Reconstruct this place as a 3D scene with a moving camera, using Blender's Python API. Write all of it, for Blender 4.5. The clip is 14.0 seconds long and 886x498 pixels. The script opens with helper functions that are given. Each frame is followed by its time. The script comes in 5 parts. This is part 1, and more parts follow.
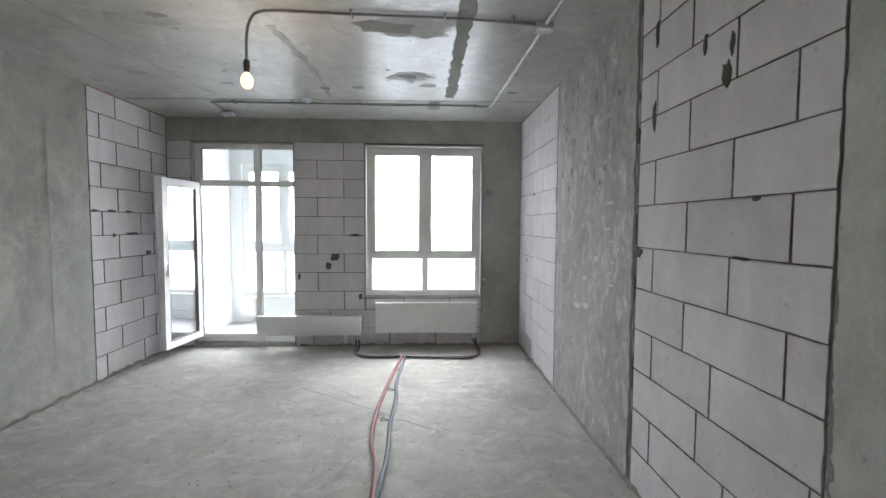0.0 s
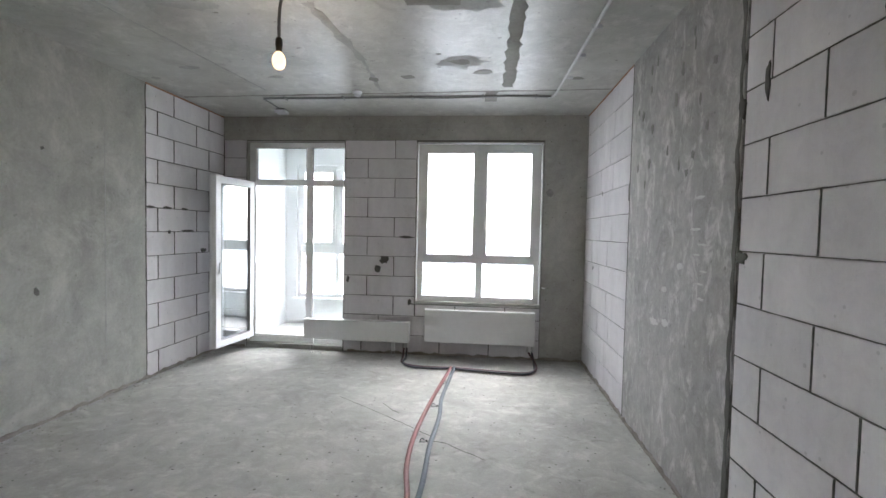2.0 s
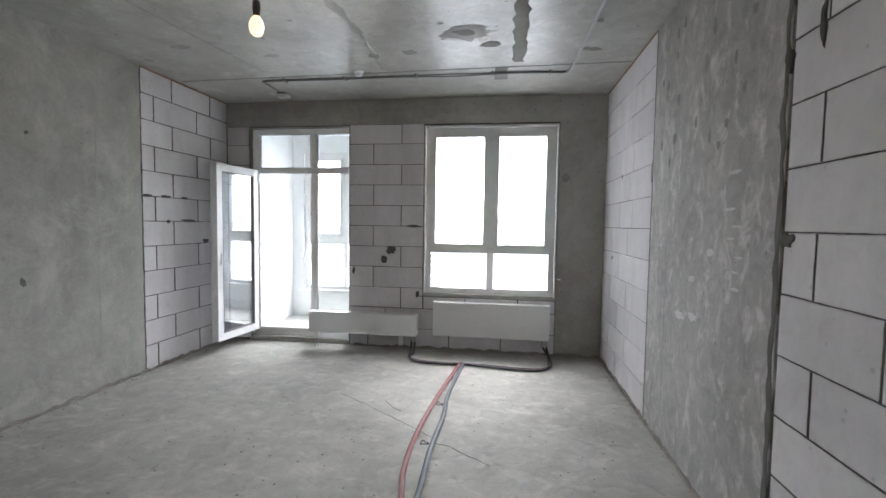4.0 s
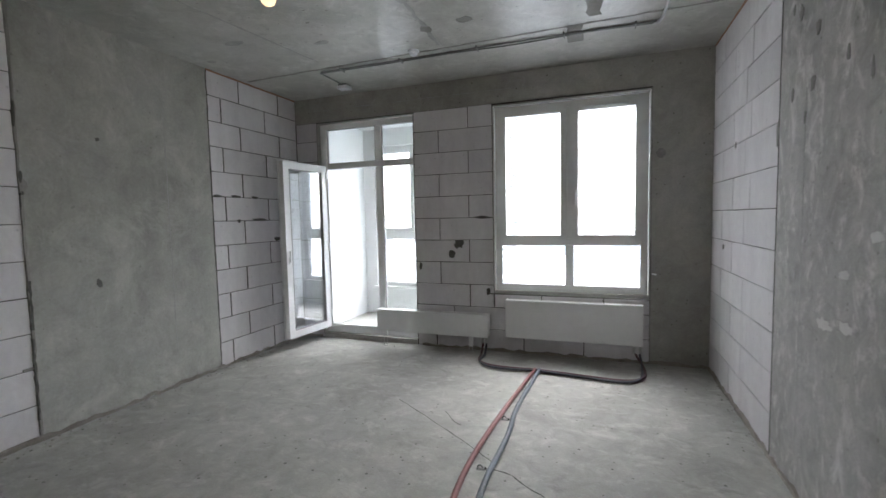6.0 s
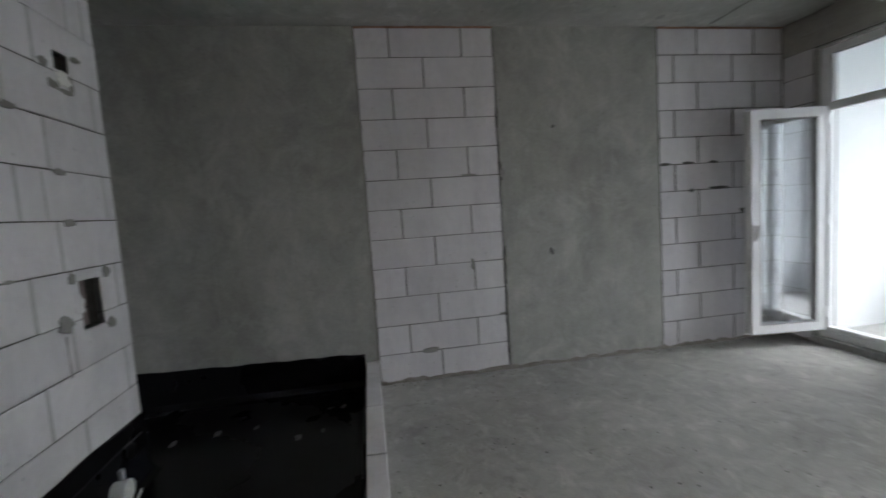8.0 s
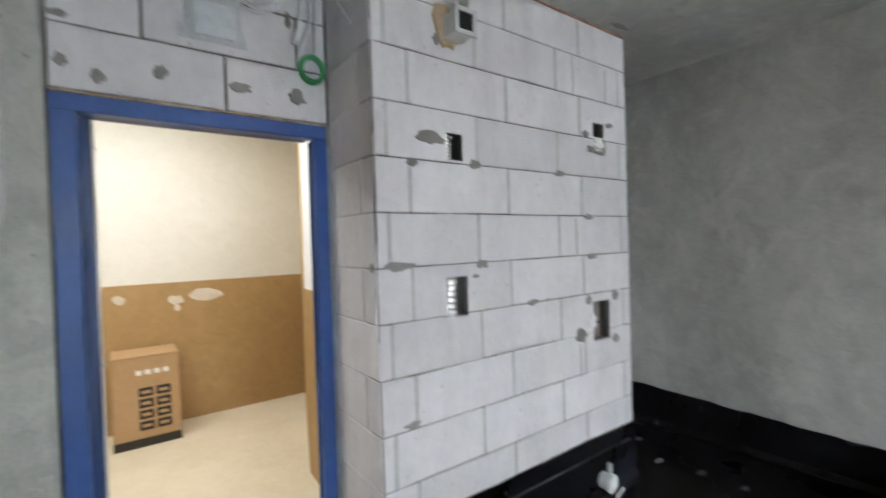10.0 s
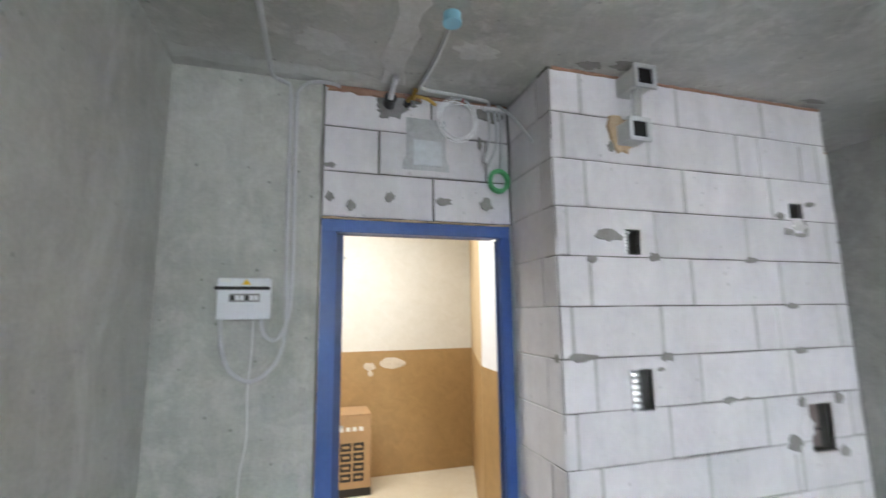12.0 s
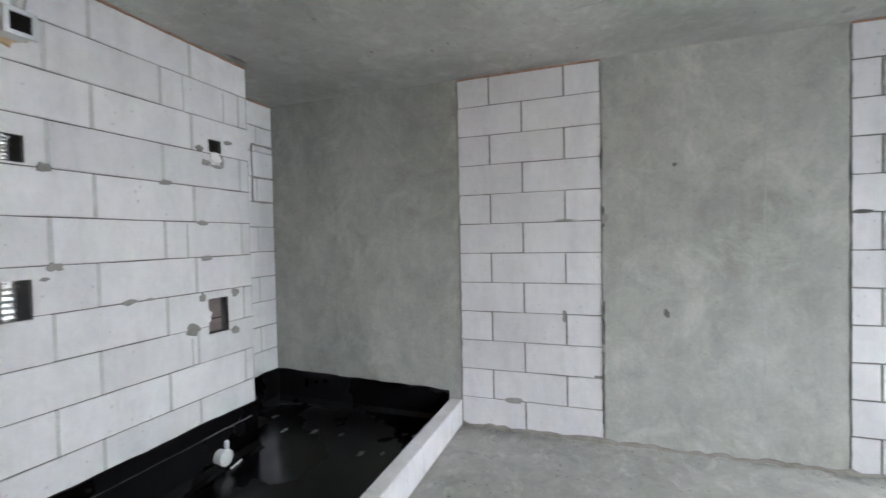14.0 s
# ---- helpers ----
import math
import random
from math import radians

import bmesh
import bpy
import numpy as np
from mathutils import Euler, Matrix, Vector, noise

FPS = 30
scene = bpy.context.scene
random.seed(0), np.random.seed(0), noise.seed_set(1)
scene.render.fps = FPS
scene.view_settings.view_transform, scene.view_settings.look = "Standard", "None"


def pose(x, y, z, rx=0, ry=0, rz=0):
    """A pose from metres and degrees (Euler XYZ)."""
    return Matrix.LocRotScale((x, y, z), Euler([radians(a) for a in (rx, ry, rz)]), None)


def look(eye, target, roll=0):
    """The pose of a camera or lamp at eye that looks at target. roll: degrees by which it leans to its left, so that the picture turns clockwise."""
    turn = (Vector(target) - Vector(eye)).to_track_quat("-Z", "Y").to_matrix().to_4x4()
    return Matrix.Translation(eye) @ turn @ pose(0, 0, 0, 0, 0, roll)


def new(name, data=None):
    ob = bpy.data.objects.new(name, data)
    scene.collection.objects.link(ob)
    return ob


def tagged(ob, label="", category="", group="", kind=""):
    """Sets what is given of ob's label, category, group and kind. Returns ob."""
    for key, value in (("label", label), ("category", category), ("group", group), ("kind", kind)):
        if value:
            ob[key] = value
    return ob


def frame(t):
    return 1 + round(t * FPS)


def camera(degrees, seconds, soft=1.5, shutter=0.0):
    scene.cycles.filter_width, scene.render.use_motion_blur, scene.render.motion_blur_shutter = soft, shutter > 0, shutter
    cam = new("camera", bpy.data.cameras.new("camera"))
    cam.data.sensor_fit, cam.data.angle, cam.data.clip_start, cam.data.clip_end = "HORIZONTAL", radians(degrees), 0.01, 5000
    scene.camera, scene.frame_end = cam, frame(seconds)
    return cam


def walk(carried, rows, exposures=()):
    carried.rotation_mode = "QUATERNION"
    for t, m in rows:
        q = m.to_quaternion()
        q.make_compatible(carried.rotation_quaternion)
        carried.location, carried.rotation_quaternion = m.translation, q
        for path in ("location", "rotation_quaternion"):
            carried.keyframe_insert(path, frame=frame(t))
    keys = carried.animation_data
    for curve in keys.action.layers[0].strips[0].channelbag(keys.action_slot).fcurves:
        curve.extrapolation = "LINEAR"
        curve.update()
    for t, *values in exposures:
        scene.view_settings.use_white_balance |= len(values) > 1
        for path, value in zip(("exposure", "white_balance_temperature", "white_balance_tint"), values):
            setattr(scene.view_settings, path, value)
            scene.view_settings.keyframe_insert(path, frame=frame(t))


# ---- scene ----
cam = camera(90.4, 14.0, shutter=0.4)
PATH = [
    (0, (0.166, 0.151, 1.635), (0.254, 2.146, 1.524), 0.3),
    (0.5, (0.204, 0.294, 1.584), (0.233, 2.292, 1.503), 0.5),
    (1, (0.305, 0.457, 1.561), (0.176, 2.451, 1.483), 0.9),
    (1.5, (0.3, 0.51, 1.558), (0.091, 2.497, 1.471), 0.8),
    (2, (0.265, 0.558, 1.567), (0.073, 2.547, 1.488), 1.2),
    (2.2, (0.259, 0.57, 1.565), (0.085, 2.561, 1.483), 1.6),
    (4.3, (0.396, 0.88, 1.512), (0.054, 2.847, 1.391), 0.4),
    (4.5, (0.421, 0.901, 1.516), (-0.045, 2.841, 1.383), 0.1),
    (5, (0.483, 0.987, 1.501), (-0.209, 2.858, 1.359), -1.0),
    (5.5, (0.503, 1.181, 1.493), (-0.139, 3.07, 1.347), -0.4),
    (6, (0.507, 1.326, 1.487), (-0.174, 3.202, 1.347), -1.2),
    (6.5, (0.566, 1.461, 1.477), (-0.513, 3.139, 1.334), -1.8),
    (7, (0.648, 1.6, 1.473), (-0.919, 2.834, 1.32), -2.6),
    (7.2, (0.66, 1.677, 1.465), (-1.013, 2.761, 1.302), -2.9),
    (9.3, (0.447, 2.217, 1.544), (-1.273, 1.207, 1.402), -2.3),
    (9.5, (0.494, 2.211, 1.565), (-1.123, 1.043, 1.427), -1.7),
    (10, (0.533, 2.223, 1.647), (-0.646, 0.607, 1.618), -1.8),
    (10.5, (0.522, 2.225, 1.73), (-0.244, 0.383, 1.865), -1.6),
    (11, (0.576, 2.247, 1.777), (0.255, 0.291, 2.044), -0.9),
    (11.5, (0.707, 2.308, 1.8), (0.398, 0.36, 2.134), 0.3),
    (12, (0.767, 2.379, 1.761), (0.204, 0.482, 2.05), -0.7),
    (12.5, (0.668, 2.485, 1.721), (-0.438, 0.824, 1.858), -1.1),
    (13, (0.571, 2.677, 1.684), (-1.028, 1.477, 1.736), -1.2),
    (13.5, (0.523, 2.96, 1.656), (-1.272, 2.079, 1.643), -0.3),
    (14, (0.493, 3.14, 1.637), (-1.389, 2.465, 1.589), -1.2),
]
EXPOSURES = [(0, 4.57, 6300, 10), (4.5, 4.29, 6350, 11), (5.0, 4.24, 6350, 10.5), (6.0, 3.95, 6350, 10), (6.5, 3.5, 6300, 10), (7.0, 3.02, 6250, 9), (7.2, 2.97, 6250, 9), (9.3, 4.95, 6250, 9), (10.5, 5.05, 6120, 9), (12.0, 5.25, 6080, 10), (12.5, 5.15, 6100, 10), (13.0, 5.0, 6200, 10), (14, 5.1, 6150, 8)]
walk(cam, [(t, look(eye, target, roll)) for t, eye, target, roll in PATH], EXPOSURES)

# ---- world and light ----
world = bpy.data.worlds.new("world")
scene.world = world
world.use_nodes = True
wn, wl = world.node_tree.nodes, world.node_tree.links
sky = wn.new("ShaderNodeTexSky")
sky.sky_type, sky.sun_disc = "NISHITA", False
sky.sun_elevation, sky.sun_rotation = radians(56), radians(8)
sky.air_density, sky.dust_density, sky.ozone_density = 1.0, 2.0, 1.0
grey = wn.new("ShaderNodeHueSaturation")
grey.inputs["Saturation"].default_value = 0.25
wl.new(sky.outputs[0], grey.inputs["Color"])
wl.new(grey.outputs[0], wn["Background"].inputs["Color"])
wn["Background"].inputs["Strength"].default_value = 0.15
sun = new("sun", bpy.data.lights.new("sun", "SUN"))
sun.data.energy, sun.data.angle, sun.data.color = 0.3, radians(60), (1.0, 0.97, 0.92)
sun.matrix_world = look((0, 0, 0), (-0.08, -0.55, -0.83))


def lamp(name, kind, at, energy, color, size=0.05, target=None):
    ob = new(name, bpy.data.lights.new(name, kind))
    ob.data.energy, ob.data.color = energy, color
    if kind == "AREA":
        ob.data.size = size
        ob.matrix_world = look(at, target)
    else:
        ob.data.shadow_soft_size = size
        ob.location = at
    return ob


lamp("lobby_light", "AREA", (0.8, -1.2, 3.06), 2.15, (1.0, 0.98, 0.94), 1.8, (0.8, -1.25, 0))
lamp("bulb_light", "POINT", (-0.957, 3.05, 2.54), 0.28, (1.0, 0.72, 0.40), 0.03)


# ---- materials ----
def nodes(name):
    m = bpy.data.materials.new(name)
    m.use_nodes = True
    return m, m.node_tree.nodes, m.node_tree.links, m.node_tree.nodes["Principled BSDF"]


def noise_at(n, l, pos, scale, detail=4, rough=0.55, stretch=None, distort=0.0):
    tex = n.new("ShaderNodeTexNoise")
    tex.inputs["Scale"].default_value = scale
    tex.inputs["Detail"].default_value = detail
    tex.inputs["Roughness"].default_value = rough
    tex.inputs["Distortion"].default_value = distort
    if stretch:
        mp = n.new("ShaderNodeMapping")
        mp.inputs["Scale"].default_value = stretch
        l.new(pos, mp.inputs["Vector"])
        pos = mp.outputs[0]
    l.new(pos, tex.inputs["Vector"])
    return tex.outputs["Fac"]


def ramp(n, l, fac, stops):
    r = n.new("ShaderNodeValToRGB")
    el = r.color_ramp.elements
    while len(el) < len(stops):
        el.new(0.5)
    for e, (p, c) in zip(el, stops):
        e.position = p
        e.color = (*c, 1) if len(c) == 3 else c
    l.new(fac, r.inputs[0])
    return r.outputs[0]


def mixed(n, l, kind, fac, a, b):
    m = n.new("ShaderNodeMix")
    m.data_type, m.blend_type = "RGBA", kind
    if isinstance(fac, (int, float)):
        m.inputs[0].default_value = fac
    else:
        l.new(fac, m.inputs[0])
    for s, v in ((6, a), (7, b)):
        if isinstance(v, tuple):
            m.inputs[s].default_value = (*v, 1)
        else:
            l.new(v, m.inputs[s])
    return m.outputs[2]


def g(v):
    return (v, v, v)


def mineral(name, dark, light, big=1.2, mid=9.0, fine=90.0, rough=0.9, bump=0.25, pits=0.0, streak=None, spread=0.0,
            smear=0.0, marks=0.0, smear_scale=6.0, smear_shape=(1.5, 1.5, 0.6), grain=0.38, strokes=0.0,
            stroke_shape=(16, 16, 1.6), gloss=0.25):
    """A porous mineral surface: tone at three scales, optional pits, streaks, pale smears and dark marks."""
    m, n, l, b = nodes(name)
    geo = n.new("ShaderNodeNewGeometry")
    pos = geo.outputs["Position"]
    f1 = noise_at(n, l, pos, big, 5, 0.6, streak, 0.4)
    f2 = noise_at(n, l, pos, mid, 8, 0.70, None, 1.2)
    f3 = noise_at(n, l, pos, fine, 3, 0.6)
    col = ramp(n, l, f1, [(0.3, dark), (0.7, light)])
    col = mixed(n, l, "OVERLAY", grain, col, ramp(n, l, f2, [(0.25, g(0.30)), (0.75, g(0.68))]))
    col = mixed(n, l, "OVERLAY", 0.20, col, ramp(n, l, f3, [(0.25, g(0.30)), (0.75, g(0.70))]))
    if strokes:
        f6 = noise_at(n, l, pos, 1.0, 7, 0.72, stroke_shape, 0.8)
        col = mixed(n, l, "OVERLAY", strokes, col, ramp(n, l, f6, [(0.34, g(0.22)), (0.66, g(0.78))]))
    if smear:
        f4 = noise_at(n, l, pos, smear_scale, 9, 0.75, smear_shape, 0.5)
        col = mixed(n, l, "MIX", ramp(n, l, f4, [(0.52, g(0)), (0.66, g(smear))]), col, tuple(min(0.8, c * 1.45) for c in light))
    if marks:
        f5 = noise_at(n, l, pos, 3.2, 7, 0.7, None, 1.6)
        col = mixed(n, l, "MIX", ramp(n, l, f5, [(0.58, g(0)), (0.68, g(marks))]), col, tuple(c * 0.55 for c in dark))
    height = mixed(n, l, "MIX", 0.5, f2, f3)
    if pits:
        vo = n.new("ShaderNodeTexVoronoi")
        vo.inputs["Scale"].default_value = 11.0
        vo.inputs["Randomness"].default_value = 1.0
        l.new(pos, vo.inputs["Vector"])
        size = noise_at(n, l, pos, 5.0, 2)
        sub = n.new("ShaderNodeMath")
        sub.operation = "MULTIPLY_ADD"
        l.new(size, sub.inputs[0])
        sub.inputs[1].default_value = -0.14
        l.new(vo.outputs["Distance"], sub.inputs[2])
        hole = ramp(n, l, sub.outputs[0], [(0.0, g(1)), (0.02, g(0))])
        hole = mixed(n, l, "MULTIPLY", 1.0, hole, g(pits))
        col = mixed(n, l, "MIX", hole, col, tuple(c * 0.35 for c in dark))
        height = mixed(n, l, "SUBTRACT", 1.0, height, hole)
    if spread:
        info = n.new("ShaderNodeObjectInfo")
        col = mixed(n, l, "MULTIPLY", 1.0, col, ramp(n, l, info.outputs["Random"], [(0, g(1 - spread)), (1, g(1))]))
    l.new(col, b.inputs["Base Color"])
    b.inputs["Roughness"].default_value = rough
    b.inputs["Specular IOR Level"].default_value = gloss
    bp = n.new("ShaderNodeBump")
    bp.inputs["Strength"].default_value = bump
    bp.inputs["Distance"].default_value = 0.004
    l.new(height, bp.inputs["Height"])
    l.new(bp.outputs[0], b.inputs["Normal"])
    return m


def plain(name, color, rough=0.5, metal=0.0, vary=0.12, scale=30.0, bump=0.05, coat=0.0):
    m, n, l, b = nodes(name)
    geo = n.new("ShaderNodeNewGeometry")
    f = noise_at(n, l, geo.outputs["Position"], scale, 4)
    f2 = noise_at(n, l, geo.outputs["Position"], scale / 12, 4)
    lo, hi = tuple(c * (1 - vary) for c in color), tuple(min(1, c * (1 + vary)) for c in color)
    col = ramp(n, l, mixed(n, l, "MIX", 0.5, f, f2), [(0.35, lo), (0.65, hi)])
    l.new(col, b.inputs["Base Color"])
    b.inputs["Metallic"].default_value = metal
    b.inputs["Coat Weight"].default_value = coat
    l.new(ramp(n, l, f2, [(0.3, g(max(0, rough - 0.08))), (0.7, g(min(1, rough + 0.08)))]), b.inputs["Roughness"])
    bp = n.new("ShaderNodeBump")
    bp.inputs["Strength"].default_value = bump
    bp.inputs["Distance"].default_value = 0.003
    l.new(f, bp.inputs["Height"])
    l.new(bp.outputs[0], b.inputs["Normal"])
    return m


def glass(name, tint=(0.97, 0.99, 0.98)):
    m, n, l, b = nodes(name)
    b.inputs["Base Color"].default_value = (*tint, 1)
    b.inputs["Roughness"].default_value = 0.0
    b.inputs["IOR"].default_value = 1.45
    b.inputs["Transmission Weight"].default_value = 1.0
    return m


def glow(name, color, strength):
    m, n, l, b = nodes(name)
    b.inputs["Base Color"].default_value = (0.9, 0.85, 0.75, 1)
    b.inputs["Emission Color"].default_value = (*color, 1)
    b.inputs["Emission Strength"].default_value = strength
    return m


CONCRETE = mineral("concrete", (0.300, 0.301, 0.281), (0.440, 0.441, 0.415), 0.9, 3.2, 55.0, 0.85, 0.35, pits=0.25, streak=(1, 1, 0.7), smear=0.38, marks=0.10, smear_scale=2.0, smear_shape=(1.0, 1.0, 0.8), grain=0.50, strokes=0.05)
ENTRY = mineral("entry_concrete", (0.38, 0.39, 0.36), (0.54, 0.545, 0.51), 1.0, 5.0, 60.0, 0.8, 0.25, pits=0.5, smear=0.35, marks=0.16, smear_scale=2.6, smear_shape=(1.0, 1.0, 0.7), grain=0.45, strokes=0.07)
SMOOTH = mineral("smooth_concrete", (0.43, 0.44, 0.415), (0.60, 0.61, 0.58), 0.9, 4.0, 60.0, 0.7, 0.25, pits=0.35, smear=0.3, marks=0.12, smear_scale=2.5, strokes=0.05)
SCRAPED = mineral("scraped_concrete", (0.325, 0.318, 0.312), (0.455, 0.447, 0.44), 1.4, 7.0, 80.0, 0.85, 0.5, pits=0.4, streak=(1, 1, 0.6), smear=0.9, marks=0.12, smear_scale=5.4, smear_shape=(1.6, 1.6, 0.9), grain=0.65, strokes=0.10, stroke_shape=(14, 14, 4.0))
BEAM = mineral("beam_concrete", (0.315, 0.308, 0.284), (0.46, 0.452, 0.422), 1.1, 7.0, 60.0, 0.9, 0.25, pits=0.6)
CEILING = mineral("ceiling_concrete", (0.315, 0.315, 0.292), (0.49, 0.49, 0.465), 0.9, 5.0, 60.0, 0.40, 0.22, pits=0.5, smear=0.40, marks=0.28, smear_scale=3.0, grain=0.45, gloss=0.95)
PATCH = mineral("repair_mortar", (0.25, 0.245, 0.23), (0.33, 0.325, 0.31), 3.0, 14.0, 90.0, 0.9, 0.3)
FLOOR = mineral("floor_screed", (0.315, 0.311, 0.294), (0.455, 0.45, 0.432), 0.9, 6.0, 85.0, 0.74, 0.5, pits=0.8, smear=0.42, marks=0.38, smear_scale=5.0, smear_shape=(0.9, 1.2, 1.0), grain=0.48, strokes=0.05, stroke_shape=(4.0, 8.0, 1.0), gloss=0.2)
BLOCK = mineral("aerated_block", (0.68, 0.665, 0.685), (0.805, 0.788, 0.81), 3.0, 12.0, 160.0, 0.92, 0.5, pits=0.28, streak=(1.3, 1.3, 0.5), spread=0.12, grain=0.46, strokes=0.10, stroke_shape=(9, 9, 0.8))
MORTAR = mineral("block_mortar", (0.09, 0.09, 0.085), (0.15, 0.15, 0.14), 5.0, 25.0, 120.0, 0.95, 0.5)
PALE_MORTAR = mineral("pale_mortar", (0.47, 0.47, 0.47), (0.57, 0.57, 0.57), 5.0, 25.0, 120.0, 0.95, 0.5)
DARK_MORTAR = mineral("dark_mortar", (0.12, 0.12, 0.115), (0.19, 0.19, 0.18), 5.0, 25.0, 120.0, 0.95, 0.5)
MID_MORTAR = mineral("mid_mortar", (0.17, 0.17, 0.165), (0.26, 0.26, 0.25), 5.0, 25.0, 120.0, 0.95, 0.5)
PATCH_MID = mineral("feathered_mortar", (0.35, 0.35, 0.34), (0.44, 0.44, 0.43), 3.0, 14.0, 90.0, 0.8, 0.2)
PATCH_DARK = mineral("damp_mortar_spot", (0.22, 0.22, 0.21), (0.30, 0.30, 0.29), 3.0, 14.0, 90.0, 0.9, 0.3)
PALE_PATCH = mineral("pale_skim", (0.48, 0.48, 0.465), (0.60, 0.60, 0.58), 3.0, 14.0, 90.0, 0.6, 0.2, gloss=0.6)
VOID = plain("unlit_black", (0.004, 0.004, 0.004), 0.9, 0.0, 0.2, 40.0, 0.02)
FOAM = mineral("foam_seal", (0.29, 0.165, 0.115), (0.42, 0.26, 0.18), 8.0, 40.0, 120.0, 0.9, 0.5)
RUBBLE = mineral("dust_rubble", (0.24, 0.22, 0.195), (0.36, 0.34, 0.31), 6.0, 30.0, 120.0, 0.95, 0.6)
BLACK = plain("bitumen_membrane", (0.004, 0.004, 0.005), 0.27, 0.0, 0.3, 14.0, 0.15)
BLACK.node_tree.nodes["Principled BSDF"].inputs["Specular IOR Level"].default_value = 0.3
TAPE = plain("scuffed_tape", (0.20, 0.20, 0.205), 0.5, 0.0, 0.7, 50.0, 0.3)
TAPE_DARK = plain("dusty_lap", (0.07, 0.07, 0.072), 0.6, 0.0, 0.5, 40.0, 0.2)
PVC = plain("white_pvc", (0.85, 0.86, 0.87), 0.32, 0.0, 0.03, 20.0, 0.02)
GASKET = plain("grey_gasket", (0.30, 0.30, 0.31), 0.5, 0.0, 0.1, 30.0, 0.02)
ENAMEL = plain("white_enamel", (0.83, 0.84, 0.84), 0.35, 0.0, 0.03, 20.0, 0.02)
PLASTER = mineral("loggia_plaster", (0.85, 0.87, 0.88), (0.90, 0.92, 0.93), 0.8, 8.0, 90.0, 0.85, 0.12)
LOGGIA_FLOOR = mineral("pale_screed", (0.44, 0.44, 0.43), (0.56, 0.56, 0.55), 1.2, 9.0, 90.0, 0.8, 0.2)
TAN_PAINT = mineral("tan_paint", (0.58, 0.43, 0.24), (0.64, 0.49, 0.29), 0.7, 8.0, 90.0, 0.6, 0.08)
WHITE_PAINT = mineral("white_wall_paint", (0.78, 0.77, 0.76), (0.83, 0.82, 0.81), 0.7, 8.0, 90.0, 0.7, 0.06)
FILLER = mineral("wall_filler", (0.56, 0.49, 0.39), (0.68, 0.61, 0.51), 6.0, 25.0, 90.0, 0.85, 0.3)
MAUVE = mineral("mauve_board", (0.20, 0.16, 0.155), (0.27, 0.22, 0.21), 6.0, 25.0, 120.0, 0.9, 0.3)
GLASS = glass("clear_glass")
COATED = glass("coated_glass", (0.93, 0.96, 0.99))
COATED.node_tree.nodes["Principled BSDF"].inputs["IOR"].default_value = 2.5
STICKER = glass("translucent_paper", (0.75, 0.75, 0.74))
STICKER.node_tree.nodes["Principled BSDF"].inputs["Roughness"].default_value = 1.0
STEEL = plain("zinc_steel", (0.50, 0.50, 0.50), 0.35, 0.9, 0.15, 40.0, 0.05)
FOIL = plain("aluminium_foil", (0.75, 0.75, 0.76), 0.22, 1.0, 0.1, 120.0, 0.9)
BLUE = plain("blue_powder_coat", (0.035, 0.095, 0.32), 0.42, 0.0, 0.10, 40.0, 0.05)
SHADED_BLUE = plain("blue_edge", (0.02, 0.05, 0.16), 0.5, 0.0, 0.10, 40.0, 0.05)
CONDUIT = plain("grey_conduit", (0.54, 0.55, 0.56), 0.45, 0.0, 0.06, 60.0, 0.05)
WIRE_GREY = plain("pale_grey_cable", (0.62, 0.63, 0.62), 0.45, 0.0, 0.06, 60.0, 0.05)
DARKPIPE = plain("dark_conduit", (0.20, 0.205, 0.205), 0.5, 0.0, 0.08, 60.0, 0.05)
WHITEPL = plain("white_plastic", (0.76, 0.78, 0.82), 0.35, 0.0, 0.03, 40.0, 0.02)
BLACKPL = plain("black_plastic", (0.02, 0.02, 0.02), 0.4, 0.0, 0.1, 40.0, 0.02)
REDPIPE = plain("red_sleeve", (0.225, 0.084, 0.082), 0.55, 0.0, 0.15, 60.0, 0.1)
BLUEPIPE = plain("blue_sleeve", (0.105, 0.125, 0.155), 0.55, 0.0, 0.15, 60.0, 0.1)
CREAM = mineral("cream_paint", (0.70, 0.675, 0.60), (0.76, 0.735, 0.66), 0.7, 8.0, 90.0, 0.7, 0.06)
BROWN = mineral("ochre_paint", (0.37, 0.232, 0.098), (0.44, 0.285, 0.125), 0.7, 8.0, 90.0, 0.5, 0.08)
LOBBYFLOOR = mineral("lobby_floor_tile", (0.66, 0.58, 0.42), (0.76, 0.68, 0.52), 1.5, 12.0, 90.0, 0.5, 0.06)
CARD = plain("cardboard", (0.44, 0.28, 0.14), 0.8, 0.0, 0.08, 25.0, 0.1)
INK = plain("black_ink", (0.03, 0.025, 0.02), 0.7, 0.0, 0.1, 40.0, 0.02)
PAPER = plain("white_label", (0.8, 0.8, 0.78), 0.7, 0.0, 0.04, 40.0, 0.02)
YELLOW = plain("yellow_sticker", (0.80, 0.52, 0.03), 0.5, 0.0, 0.05, 40.0, 0.02)
BRASS = plain("brass", (0.60, 0.40, 0.13), 0.3, 1.0, 0.1, 60.0, 0.05)
GREEN = plain("green_cable", (0.10, 0.40, 0.16), 0.45, 0.0, 0.1, 60.0, 0.02)
RED = plain("red_tie", (0.55, 0.04, 0.04), 0.45, 0.0, 0.1, 60.0, 0.02)
LIGHTBLUE = plain("blue_box_plastic", (0.30, 0.60, 0.74), 0.45, 0.0, 0.06, 40.0, 0.02)
